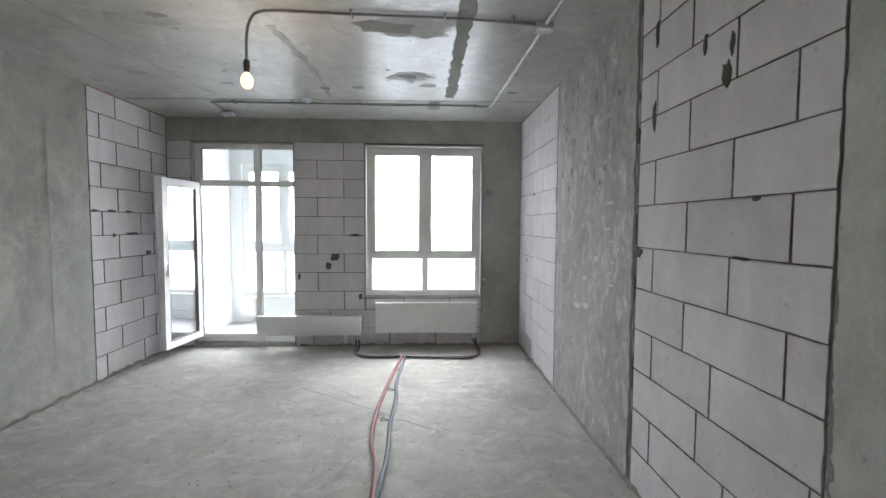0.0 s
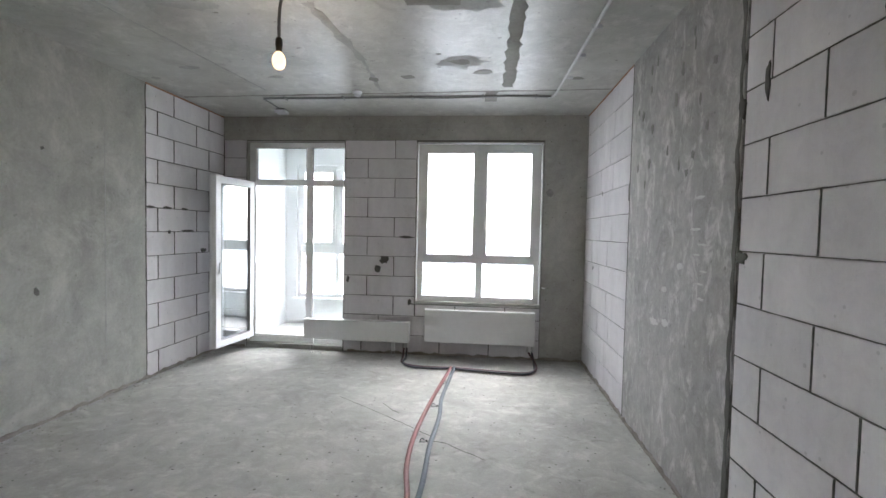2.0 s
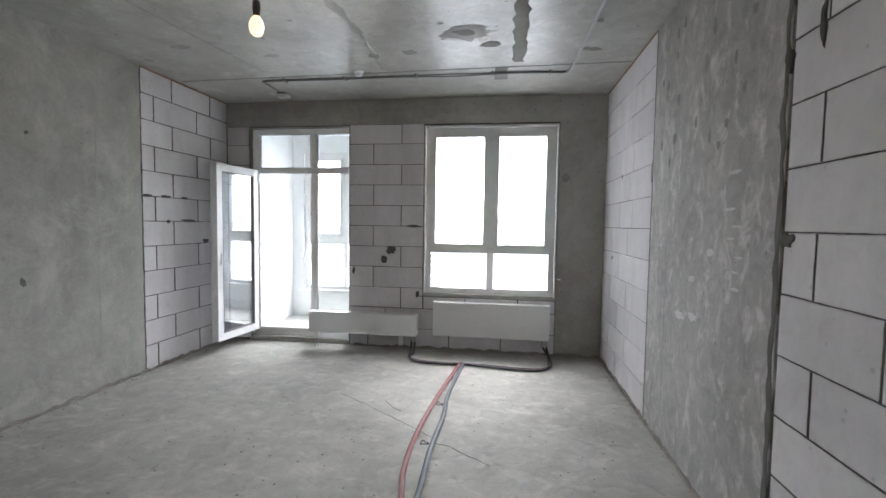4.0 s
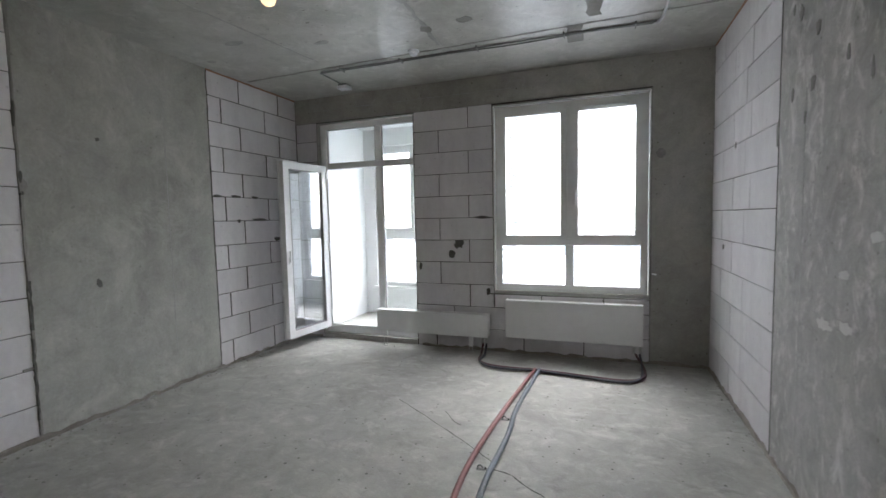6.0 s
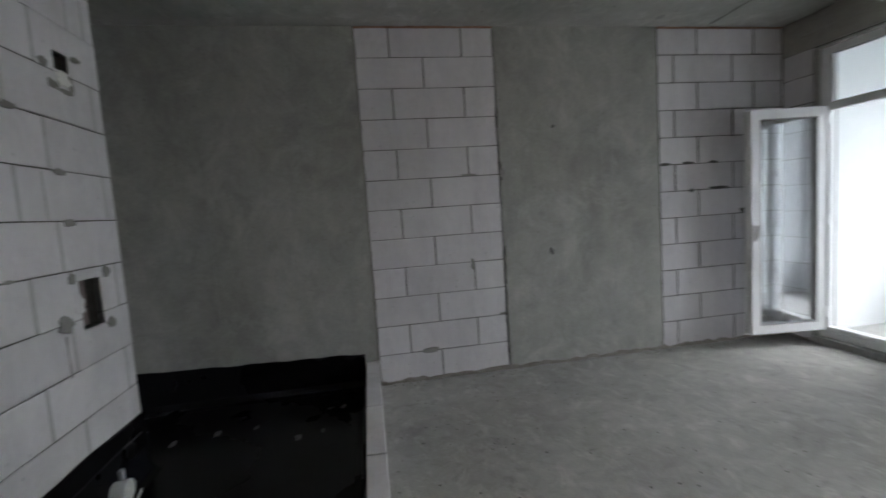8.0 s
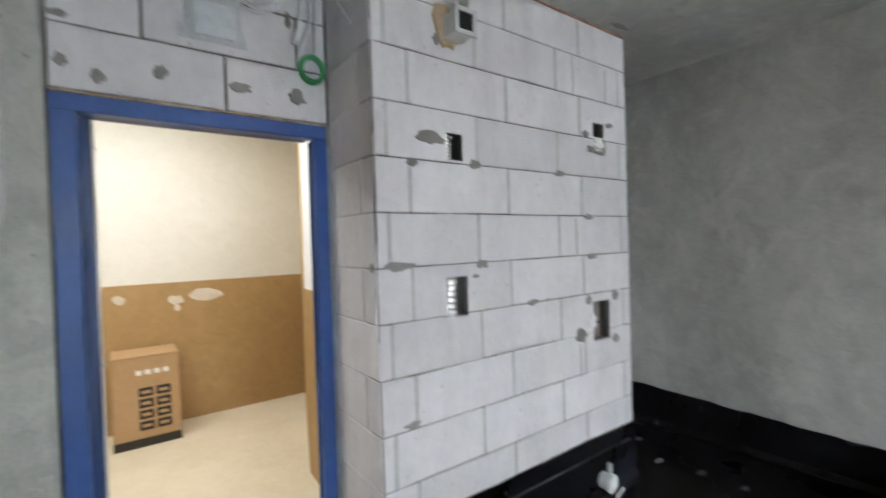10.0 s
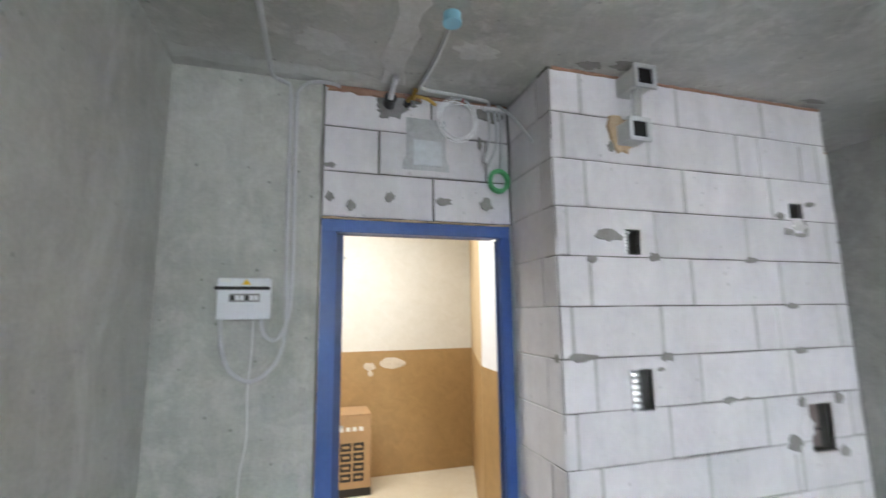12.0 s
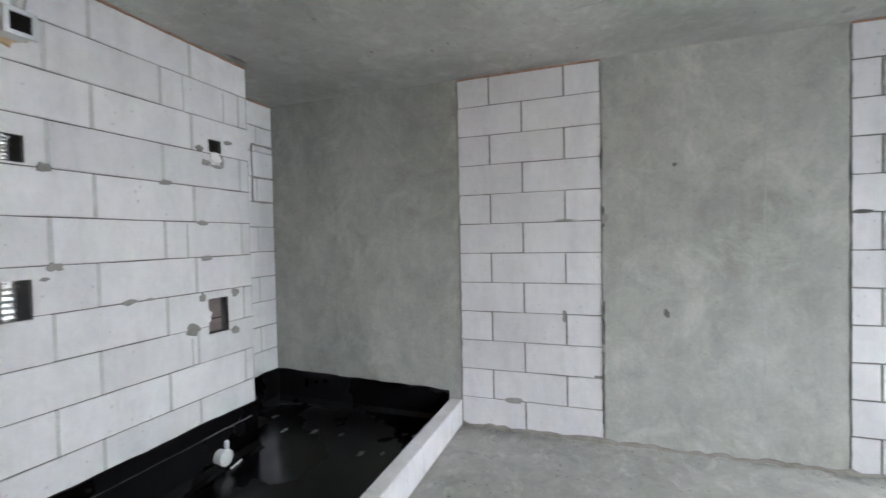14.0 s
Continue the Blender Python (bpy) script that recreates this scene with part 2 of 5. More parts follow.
GASKET2 = plain("dark_batten", (0.05, 0.05, 0.055), 0.7, 0.0, 0.1, 30.0, 0.02)
SIDING = plain("pale_siding", (0.34, 0.35, 0.37), 0.6, 0.0, 0.06, 20.0, 0.05)
SNOW = mineral("snowy_ground", (0.30, 0.31, 0.325), (0.42, 0.43, 0.445), 0.02, 0.1, 1.0, 0.9, 0.1)
BULB = glow("lit_bulb", (1.0, 0.62, 0.30), 0.11)
STYRO = mineral("foam_board", (0.62, 0.62, 0.60), (0.74, 0.74, 0.72), 4.0, 30.0, 200.0, 0.9, 0.5)
REVEAL = mineral("reveal_strip_plaster", (0.36, 0.355, 0.34), (0.50, 0.495, 0.48), 4.0, 30.0, 120.0, 0.9, 0.4)
FILM2 = plain("glossy_cover", (0.60, 0.64, 0.67), 0.12, 0.0, 0.12, 25.0, 0.4)
TAN = mineral("tan_foam", (0.50, 0.36, 0.22), (0.66, 0.52, 0.36), 8.0, 40.0, 120.0, 0.9, 0.6)
FILM = plain("clear_bag", (0.48, 0.50, 0.52), 0.15, 0.0, 0.15, 40.0, 0.9)


# ---- builders ----
def part(name, bm, material, parent=None, label="", at=None, smooth=False):
    """Links a bmesh as one mesh object, under parent if given."""
    me = bpy.data.meshes.new(name)
    bmesh.ops.recalc_face_normals(bm, faces=bm.faces)
    bm.to_mesh(me)
    bm.free()
    if smooth:
        me.polygons.foreach_set("use_smooth", [True] * len(me.polygons))
    for mm in material if isinstance(material, (list, tuple)) else [material]:
        me.materials.append(mm)
    ob = new(name, me)
    if parent:
        ob.parent = parent
    if at is not None:
        ob.matrix_basis = at
    if label:
        ob["label"] = label
    return ob


def box(x0, x1, y0, y1, z0, z1, bevel=0.0, bm=None, seg=1):
    own = bm is None
    bm = bm or bmesh.new()
    v = bmesh.ops.create_cube(bm, size=1, matrix=Matrix.LocRotScale(((x0 + x1) / 2, (y0 + y1) / 2, (z0 + z1) / 2), None, (abs(x1 - x0), abs(y1 - y0), abs(z1 - z0))))["verts"]
    if bevel:
        edges = list({e for w in v for e in w.link_edges})
        bmesh.ops.bevel(bm, geom=edges, offset=bevel, segments=seg, affect="EDGES", profile=0.6)
    return bm


def slab(u0, u1, v0, v1, d0, d1, holes=()):
    """An upright slab with rectangular holes: x along, z up, y from d0 (front) to d1 (back)."""
    us = sorted({u0, u1, *[min(max(h[k], u0), u1) for h in holes for k in (0, 1)]})
    vs = sorted({v0, v1, *[min(max(h[k], v0), v1) for h in holes for k in (2, 3)]})
    solid = {}
    for i in range(len(us) - 1):
        for j in range(len(vs) - 1):
            cu, cv = (us[i] + us[i + 1]) / 2, (vs[j] + vs[j + 1]) / 2
            solid[i, j] = not any(h[0] < cu < h[1] and h[2] < cv < h[3] for h in holes)
    bm = bmesh.new()
    cache = {}

    def vert(i, j, d):
        if (i, j, d) not in cache:
            cache[i, j, d] = bm.verts.new((us[i], d, vs[j]))
        return cache[i, j, d]

    for (i, j), ok in solid.items():
        if not ok:
            continue
        bm.faces.new([vert(i, j, d0), vert(i + 1, j, d0), vert(i + 1, j + 1, d0), vert(i, j + 1, d0)])
        bm.faces.new([vert(i, j, d1), vert(i, j + 1, d1), vert(i + 1, j + 1, d1), vert(i + 1, j, d1)])
        for di, dj, a, b in ((-1, 0, (i, j), (i, j + 1)), (1, 0, (i + 1, j), (i + 1, j + 1)), (0, -1, (i, j), (i + 1, j)), (0, 1, (i, j + 1), (i + 1, j + 1))):
            if not solid.get((i + di, j + dj), False):
                bm.faces.new([vert(*a, d0), vert(*b, d0), vert(*b, d1), vert(*a, d1)])
    return bm


def tube(points, radius, sides=10, rings=None, closed=False):
    """A round tube along a smooth line through points."""
    pts = [Vector(p) for p in points]
    dense = []
    for k in range(len(pts) - 1):
        p0, p1, p2, p3 = pts[max(k - 1, 0)], pts[k], pts[k + 1], pts[min(k + 2, len(pts) - 1)]
        steps = rings or max(2, min(14, int((p2 - p1).length / 0.05) + 2))
        for s in range(steps):
            t = s / steps
            dense.append(0.5 * ((2 * p1) + (p2 - p0) * t + (2 * p0 - 5 * p1 + 4 * p2 - p3) * t * t + (3 * p1 - p0 - 3 * p2 + p3) * t ** 3))
    dense.append(pts[-1])
    bm = bmesh.new()
    last = None
    up = Vector((0.13, 0.21, 0.97))
    first = None
    for k, p in enumerate(dense):
        way = (dense[min(k + 1, len(dense) - 1)] - dense[max(k - 1, 0)]).normalized()
        side = way.cross(up)
        if side.length < 0.05:
            side = way.cross(Vector((1, 0, 0)))
        side.normalize()
        over = side.cross(way)
        ring = [bm.verts.new(p + radius * (math.cos(a) * side + math.sin(a) * over)) for a in [2 * math.pi * s / sides for s in range(sides)]]
        if last:
            for s in range(sides):
                bm.faces.new([last[s], last[(s + 1) % sides], ring[(s + 1) % sides], ring[s]])
        else:
            first = ring
        last = ring
    bm.faces.new(first)
    bm.faces.new(last)
    return bm


def blob(u, v, w, h, seed, lift=0.004, bm=None, lobes=13):
    """A smear of mortar on an upright face: an uneven, slightly domed patch."""
    rnd = random.Random(seed)
    bm = bm or bmesh.new()
    mid = bm.verts.new((u, -lift * 1.4, v))
    rim, foot = [], []
    turn = rnd.uniform(0, 6)
    for k in range(lobes):
        a = turn + 2 * math.pi * k / lobes
        r = rnd.uniform(0.62, 1.12)
        x, z = u + w / 2 * r * math.cos(a), v + h / 2 * r * math.sin(a)
        rim.append(bm.verts.new((u + (x - u) * 0.9, -lift, v + (z - v) * 0.9)))
        foot.append(bm.verts.new((x, 0.003, z)))
    for k in range(lobes):
        j = (k + 1) % lobes
        bm.faces.new([mid, rim[k], rim[j]])
        bm.faces.new([rim[k], foot[k], foot[j], rim[j]])
    return bm


def ribbon(u, v0, v1, width, seed, lift=0.003, along="v", step=0.05, wobble=0.5):
    """A ragged strip of mortar on an upright face, along v at u (or along u at height u)."""
    rnd = random.Random(seed)
    bm = bmesh.new()
    count = max(2, int((v1 - v0) / step))
    last = None
    for k in range(count + 1):
        v = v0 + (v1 - v0) * k / count
        a, b = u - width / 2 * rnd.uniform(1 - wobble, 1 + wobble), u + width / 2 * rnd.uniform(1 - wobble, 1 + wobble)
        place = (lambda s, d: (s, d, v)) if along == "v" else (lambda s, d: (v, d, s))
        row = [bm.verts.new(place(a, 0.004)), bm.verts.new(place(a + (b - a) * 0.2, -lift)), bm.verts.new(place(a + (b - a) * 0.8, -lift)), bm.verts.new(place(b, 0.004))]
        if last:
            for s in range(3):
                bm.faces.new([last[s], last[s + 1], row[s + 1], row[s]])
        last = row
    return bm


block_cache = {}


def block_mesh(w, h, variant, material):
    key = (round(w, 3), round(h, 3), variant, material.name)
    if key in block_cache:
        return block_cache[key]
    rnd = random.Random(hash(key[:3]) % 9973)
    bm = bmesh.new()
    c = 0.004
    ring = []
    third = w / 3
    for x, z in ((-w / 2, -h / 2), (-w / 2 + third, -h / 2), (w / 2 - third, -h / 2), (w / 2, -h / 2), (w / 2, h / 2), (w / 2 - third, h / 2), (-w / 2 + third, h / 2), (-w / 2, h / 2)):
        ring.append((x + rnd.uniform(-0.0015, 0.0015), z + rnd.uniform(-0.0015, 0.0015)))
    rows = []
    for inset, d in ((c, 0.0), (0.0005, c * 0.8), (0.0, 0.03)):
        rows.append([bm.verts.new((x - math.copysign(inset, x) * (1 if abs(x) > third else 0), d, z - math.copysign(inset, z))) for x, z in ring])
    bm.faces.new(rows[0])
    for a, b in ((rows[0], rows[1]), (rows[1], rows[2])):
        for k in range(8):
            j = (k + 1) % 8
            bm.faces.new([a[k], b[k], b[j], a[j]])
    bmesh.ops.recalc_face_normals(bm, faces=bm.faces)
    me = bpy.data.meshes.new("block")
    bm.to_mesh(me)
    bm.free()
    me.materials.append(material)
    block_cache[key] = me
    return me


block_rnd = random.Random(5)


def masonry(wall, u0, u1, lines, pattern, gap_v=0.010, gap_h=0.006, holes=(), material=None, fill=None, ragged=None):
    """Courses of blocks on a wall; lines are the bed joints from the top down, pattern(k) the upright joints of course k."""
    material = material or BLOCK
    for k in range(len(lines) - 1):
        top, low = lines[k], lines[k + 1]
        if ragged and low > 0.02:
            part("mortar_joint", ribbon(low, u0, u1, gap_h * 1.15, block_rnd.randrange(9999), 0.0025, "u", 0.028, 0.75), ragged, wall)
        for j in sorted(j for j in pattern(k) if u0 + 0.03 < j < u1 - 0.03) if ragged else ():
            part("mortar_joint", ribbon(j, low + 0.004, top - 0.004, gap_v * 1.0, block_rnd.randrange(9999), 0.0025, "v", 0.024, 0.7), ragged, wall)
        cuts = [u0, *sorted(j for j in pattern(k) if u0 + 0.03 < j < u1 - 0.03), u1]
        for j in cuts[1:-1] if fill else ():
            part("mortar_fill", box(j - gap_v / 2 - 0.002, j + gap_v / 2 + 0.002, 0.0015, 0.02, low + gap_h, top - gap_h), fill, wall)
        for a, b in zip(cuts, cuts[1:]):
            w, h = b - a - gap_v, top - low - gap_h
            mu, mv = (a + b) / 2, (top + low) / 2
            cut = [q for q in holes if q[0] < b and q[1] > a and q[2] < top and q[3] > low]
            if cut:
                bm = slab(a + gap_v / 2, b - gap_v / 2, low + gap_h / 2, top - gap_h / 2, 0.0, 0.03, cut)
                part("block", bm, material, wall)
                continue
            ob = new("block", block_mesh(w, h, block_rnd.randrange(3), material))
            ob.parent = wall
            ob.matrix_basis = pose(mu, block_rnd.uniform(-0.0015, 0.0015), mv, 0, block_rnd.uniform(-0.08, 0.08), block_rnd.uniform(-0.12, 0.12))


def wall(name, at, bm, material=None, label=""):
    ob = part(name, bm, material or MORTAR, None, "", at)
    return tagged(ob, label, "wall", "", "structure")


def thing(name, label, category, at=None, group="", kind=""):
    ob = new(name)
    ob.empty_display_size = 0.05
    if at is not None:
        ob.matrix_basis = at
    return tagged(ob, label, category, group, kind)


XL, XR, YW, YS, YD, YR, TOP = -3.157, 1.467, 6.04, 0.545, 0.066, 0.01, 3.0
BACK = 0.006
even = lambda first, rest: (lambda k: first if k % 2 == 0 else rest)
COURSES = [TOP - 0.012 if k == 0 else TOP - 0.2495 * k for k in range(13)]
COURSES[-1] = 0.0
SHAFT_LINES = [TOP - 0.012] + [3.003 - 0.2435 * k for k in range(1, 13)] + [0.0]
FRONT_LINES = [2.70, 2.470, 2.224, 1.980, 1.732, 1.486, 1.238, 0.988, 0.736, 0.486, 0.238, 0.0]

# ---- large structure ----
floor = tagged(part("floor", slab(-3.4, 1.75, -0.06, 6.29, 0.0, 0.2), FLOOR, None, "", pose(0, 0, 0, -90)), "raw grey concrete floor slab with dust and cracks", "floor", "", "structure")

left = wall("wall_left", pose(XL, 0, 0, 0, 0, 90), slab(-0.25, 6.29, 0, TOP, BACK, 0.22), MORTAR, "grey concrete wall with panels of white aerated blocks")
for a, b in ((YR, 1.98), (3.15, 4.695)):
    part("concrete_panel", slab(a, b, 0, TOP, -0.003, 0.02), CONCRETE, left)
masonry(left, 1.985, 3.15, COURSES, even([2.265, 2.874], [2.537]), 0.010, 0.005, (), None, MID_MORTAR)
masonry(left, 4.70, 6.04, COURSES, even([5.11, 5.72], [4.865, 5.485]), 0.010, 0.006, (), None, None, DARK_MORTAR)

right = wall("wall_right", pose(XR, 0, 0, 0, 0, -90), slab(-6.29, 0.25, 0, TOP, BACK, 0.22), MORTAR, "grey concrete wall with panels of white aerated blocks")
part("concrete_panel", slab(-1.475, -YD, 0, TOP, -0.003, 0.02), SMOOTH, right)
part("concrete_panel", slab(-4.41, -2.79, 0, TOP, -0.003, 0.02), SCRAPED, right)
masonry(right, -2.782, -1.482, COURSES, lambda k: {8: [-2.575, -2.06], 9: [-2.15, -1.53], 10: [-2.575, -1.95], 11: [-2.20]}.get(k, [-2.28, -1.655] if k % 2 else [-2.59, -1.965]), 0.0055, 0.0045, (), None, None, DARK_MORTAR)
masonry(right, -6.04, -4.415, COURSES, even([-5.06, -5.68], [-4.94, -5.36]), 0.006, 0.004)

WIN = (-0.61, 0.945, 0.655, 2.68)
BAL = (-2.845, -1.545, 0.04, 2.685)
front = wall("wall_window", pose(0, YW, 0), slab(XL - 0.2, XR + 0.2, 0, TOP, BACK, 0.25, [WIN, BAL]), MORTAR, "outer wall of white aerated blocks under a concrete beam")
part("concrete_panel", slab(XL, XR, 2.70, TOP, -0.003, 0.02), BEAM, front)
part("concrete_panel", slab(0.955, XR, 0, 2.698, -0.003, 0.02), BEAM, front)
masonry(front, XL, -2.85, FRONT_LINES, even([], []))
masonry(front, -1.54, -0.615, FRONT_LINES[:10], even([-0.89], [-1.237]))
masonry(front, -1.54, 0.95, [0.486, 0.238, 0.0], even([-1.08, -0.45, 0.17, 0.77], [-1.30, -0.29, 0.33]))
masonry(front, -0.61, 0.95, [0.640, 0.488], even([-0.10, 0.52], []))

DOOR = (-0.735, 0.324, 0.0, 2.258)
entry = wall("wall_entry", pose(0, YD, 0, 0, 0, 180), slab(-XR - 0.2, 0.40, 0, TOP, BACK, 0.2, [DOOR]), MORTAR, "entrance wall of grey concrete with a block lintel")
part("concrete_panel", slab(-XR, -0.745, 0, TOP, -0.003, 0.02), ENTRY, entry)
masonry(entry, -0.735, 0.338, [2.988, 2.765, 2.515, 2.268], lambda k: [[-0.14], [-0.438, 0.19], [-0.133]][k])

HOLES = [(0.734, 0.827, 2.041, 2.171), (0.706, 0.837, 1.285, 1.480), (1.845, 2.02, 0.995, 1.245), (1.890, 2.000, 2.285, 2.375)]
shaft = wall("wall_shaft", pose(0, YS, 0, 0, 0, 180), slab(0.342, 2.26, 0, TOP, BACK, 0.11, HOLES), MORTAR, "white aerated block riser shaft with small openings")
masonry(shaft, 0.338, 2.265, SHAFT_LINES, even([0.52, 1.135, 1.76], [0.405, 0.92, 1.54, 2.17]), 0.018, 0.005, HOLES, None, PALE_MORTAR)
side = wall("wall_shaft_side", pose(-0.338, 0, 0, 0, 0, 90), slab(YD - 0.1, YS - 0.03, 0, TOP, BACK, 0.1), PALE_MORTAR, "white aerated block side of the riser shaft")
masonry(side, YD + 0.004, YS - 0.002, SHAFT_LINES, even([YS - 0.13], [YS - 0.02]), 0.008, 0.004)
tagged(part("wall_shaft_return", slab(-YS + 0.03, 0.2, 0, TOP, 0.0, 0.1), PALE_MORTAR, None, "", pose(-2.263, 0, 0, 0, 0, -90)), "hidden return of the riser shaft", "wall", "", "structure")
tagged(part("wall_shaft_back", box(-2.35, -0.38, -0.14, -0.03, 0, TOP), BEAM), "dim back wall inside the riser shaft", "wall", "", "structure")
recess = wall("wall_recess", pose(0, YR, 0, 0, 0, 180), slab(2.1, -XL + 0.2, 0, TOP, BACK, 0.2), MORTAR, "white aerated block wall behind the riser shaft")
masonry(recess, 2.17, -XL, SHAFT_LINES, even([2.62], [2.93]), 0.012, 0.005, (), None, PALE_MORTAR)

# ceiling slab with its repair patches and board joints
cm = slab(-3.4, 1.75, -6.29, 0.25, 0.0, 0.2)
for f in cm.faces:
    f.material_index = 0


def on_ceiling(build, slot=1):
    before = set(cm.faces)
    build()
    for f in set(cm.faces) - before:
        f.material_index = slot


def strip(x0, y0, x1, y1, width, seed, wobble=0.5):
    rnd = random.Random(seed)
    length = math.hypot(x1 - x0, y1 - y0)
    nx, ny = -(y1 - y0) / length, (x1 - x0) / length
    count = max(2, int(length / 0.07))
    last = None
    for k in range(count + 1):
        t = k / count
        x, y = x0 + (x1 - x0) * t, y0 + (y1 - y0) * t
        a, b = width / 2 * rnd.uniform(1 - wobble, 1 + wobble), width / 2 * rnd.uniform(1 - wobble, 1 + wobble)
        row = [cm.verts.new((x + nx * q, d, -(y + ny * q))) for q, d in ((-a * 1.1, 0.001), (-a, -0.003), (b, -0.003), (b * 1.1, 0.001))]
        if last:
            for s in range(3):
                cm.faces.new([last[s], last[s + 1], row[s + 1], row[s]])
        last = row


on_ceiling(lambda: strip(0.435, 1.4, 0.445, 4.98, 0.095, 1, 0.35))
on_ceiling(lambda: strip(0.40, 0.16, 0.43, 1.4, 0.12, 8, 0.35), 3)
on_ceiling(lambda: strip(0.50, 0.16, 1.44, 0.20, 0.10, 9, 0.4), 3)
on_ceiling(lambda: strip(-0.90, 3.3, -0.80, 4.25, 0.06, 2, 0.6), 2)
on_ceiling(lambda: strip(-0.80, 4.25, -0.85, 5.05, 0.03, 3, 0.8), 2)
on_ceiling(lambda: strip(-2.30, 3.0, -2.05, 5.0, 0.014, 4, 0.8), 2)
on_ceiling(lambda: strip(-3.1, 5.20, 1.45, 5.07, 0.022, 5, 0.7))
on_ceiling(lambda: strip(0.29, 5.08, 0.29, 5.45, 0.12, 6, 0.25))
for n, (x, y, w, h) in enumerate(((0.017, 4.32, 0.24, 0.13), (0.205, 4.56, 0.22, 0.14), (-0.505, 4.667, 0.17, 0.13), (-2.43, 4.35, 0.22, 0.12), (-2.95, 4.6, 0.12, 0.10),
                                  (-1.75, 4.62, 0.22, 0.09), (-0.83, 4.72, 0.10, 0.18), (-0.15, 4.15, 0.06, 0.04), (-0.1, 3.3, 0.55, 0.22), (-1.6, 3.2, 0.18, 0.10),
                                  (1.05, 4.75, 0.20, 0.09), (0.05, 0.55, 0.25, 0.16), (0.75, 0.45, 0.30, 0.22), (-0.75, 0.64, 0.22, 0.10), (-0.55, 0.60, 0.16, 0.08), (-2.1, 0.62, 0.2, 0.05), (0.42, 0.42, 0.1, 0.35))):
    on_ceiling(lambda: blob(x, -y, w, h, 40 + n, 0.003, cm, 9 if y > 1 else 21), 1 if n in (13, 14, 15) else 3 if y < 1 else 2 if n in (3, 4, 5) else 1)
on_ceiling(lambda: blob(0.02, -4.33, 0.50, 0.36, 70, 0.0015, cm, 21), 2)
on_ceiling(lambda: blob(-1.7, -3.25, 0.5, 0.3, 71, 0.0015, cm, 21), 2)
on_ceiling(lambda: blob(0.1, -3.3, 0.75, 0.4, 72, 0.0015, cm, 21), 2)
fleck = random.Random(17)
for k in range(80):
    fx, fy, fw = fleck.uniform(-3.0, 1.35), fleck.uniform(1.2, 5.0), fleck.uniform(0.012, 0.05)
    on_ceiling(lambda: blob(fx, -fy, fw, fw * fleck.uniform(0.2, 0.6), 400 + k, 0.002, cm, 7), 1 if k % 3 else 2)
tagged(part("ceiling", cm, [CEILING, PATCH, PATCH_MID, PALE_PATCH], None, "", pose(0, 0, TOP, 90)), "smooth grey concrete ceiling slab with repair patches", "ceiling", "", "structure")

# ---- bathroom zone: membrane and kerb ----
mem = thing("waterproofing_membrane", "glossy black bitumen waterproofing over the bathroom floor and wall bases", "membrane")
part("floor_sheet", slab(XL + 0.004, -0.36, YR, 1.866, -0.012, -0.002), BLACK, mem, "", pose(0, 0, 0, -90))


def skirt(u0, u1, h0, h1, seed, at):
    rnd = random.Random(seed)
    bm = bmesh.new()
    count = int((u1 - u0) / 0.09)
    last = None
    for k in range(count + 1):
        u = u0 + (u1 - u0) * k / count
        h = h0 + (h1 - h0) * k / count + rnd.uniform(-0.006, 0.006)
        row = [bm.verts.new(p) for p in ((u, 0.0, h), (u, -0.010, h - 0.006), (u, -0.011, 0.07), (u, -0.035, 0.025), (u, -0.07, 0.013))]
        if last:
            for s in range(4):
                bm.faces.new([last[s], last[s + 1], row[s + 1], row[s]])
        last = row
    return part("upturn", bm, BLACK, mem, "", at)


skirt(YR, 1.866, 0.352, 0.302, 1, pose(XL - 0.003, 0, 0, 0, 0, 90))
skirt(0.36, 2.27, 0.392, 0.392, 2, pose(0, YS, 0, 0, 0, 180))
skirt(2.265, -XL, 0.352, 0.352, 3, pose(0, YR, 0, 0, 0, 180))
skirt(XL, -0.36, 0.216, 0.216, 4, pose(0, 1.868, 0))
for n, (x, y, w) in enumerate(((-2.79, 0.27, 0.10), (-2.57, 0.556, 0.11), (-2.627, 0.817, 0.11), (-2.64, 1.075, 0.09), (-2.40, 1.40, 0.11), (-2.45, 1.56, 0.07))):
    part("scuff", blob(x, y, w, w * 0.5, 80 + n, 0.0015, None, 15), TAPE, mem, "", pose(0, 0, 0.0125, -90))

kerb = wall("kerb", pose(0, 1.868, 0), slab(XL, -0.36, 0, 0.212, BACK, 0.104), PALE_MORTAR, "low kerb of white aerated blocks round the bathroom")
kj = [XL, -2.86, -2.26, -1.66, -1.06, -0.36]
for a, b in zip(kj, kj[1:]):
    bm = box(a + 0.004, b - 0.004, 0.004, 0.112, 0.004, 0.222, 0.004)
    part("block", bm, BLOCK, kerb)
kerb2 = wall("kerb_return", pose(-0.36, 0, 0, 0, 0, 90), slab(YS + 0.01, 1.972, 0, 0.212, -0.098, -0.004), PALE_MORTAR, "low kerb of white aerated blocks round the bathroom")
for a, b in ((YS + 0.01, 1.15), (1.15, 1.74), (1.74, 1.98)):
    part("block", box(a + 0.004, b - 0.004, -0.104, 0.002, 0.004, 0.222, 0.004), BLOCK, kerb2)


# ---- windows ----
def bar(win, name, x0, x1, z0, z1, y0=0.05, y1=0.12, mat=None):
    return part(name, box(x0, x1, y0, y1, z0, z1, 0.006), mat or PVC, win)


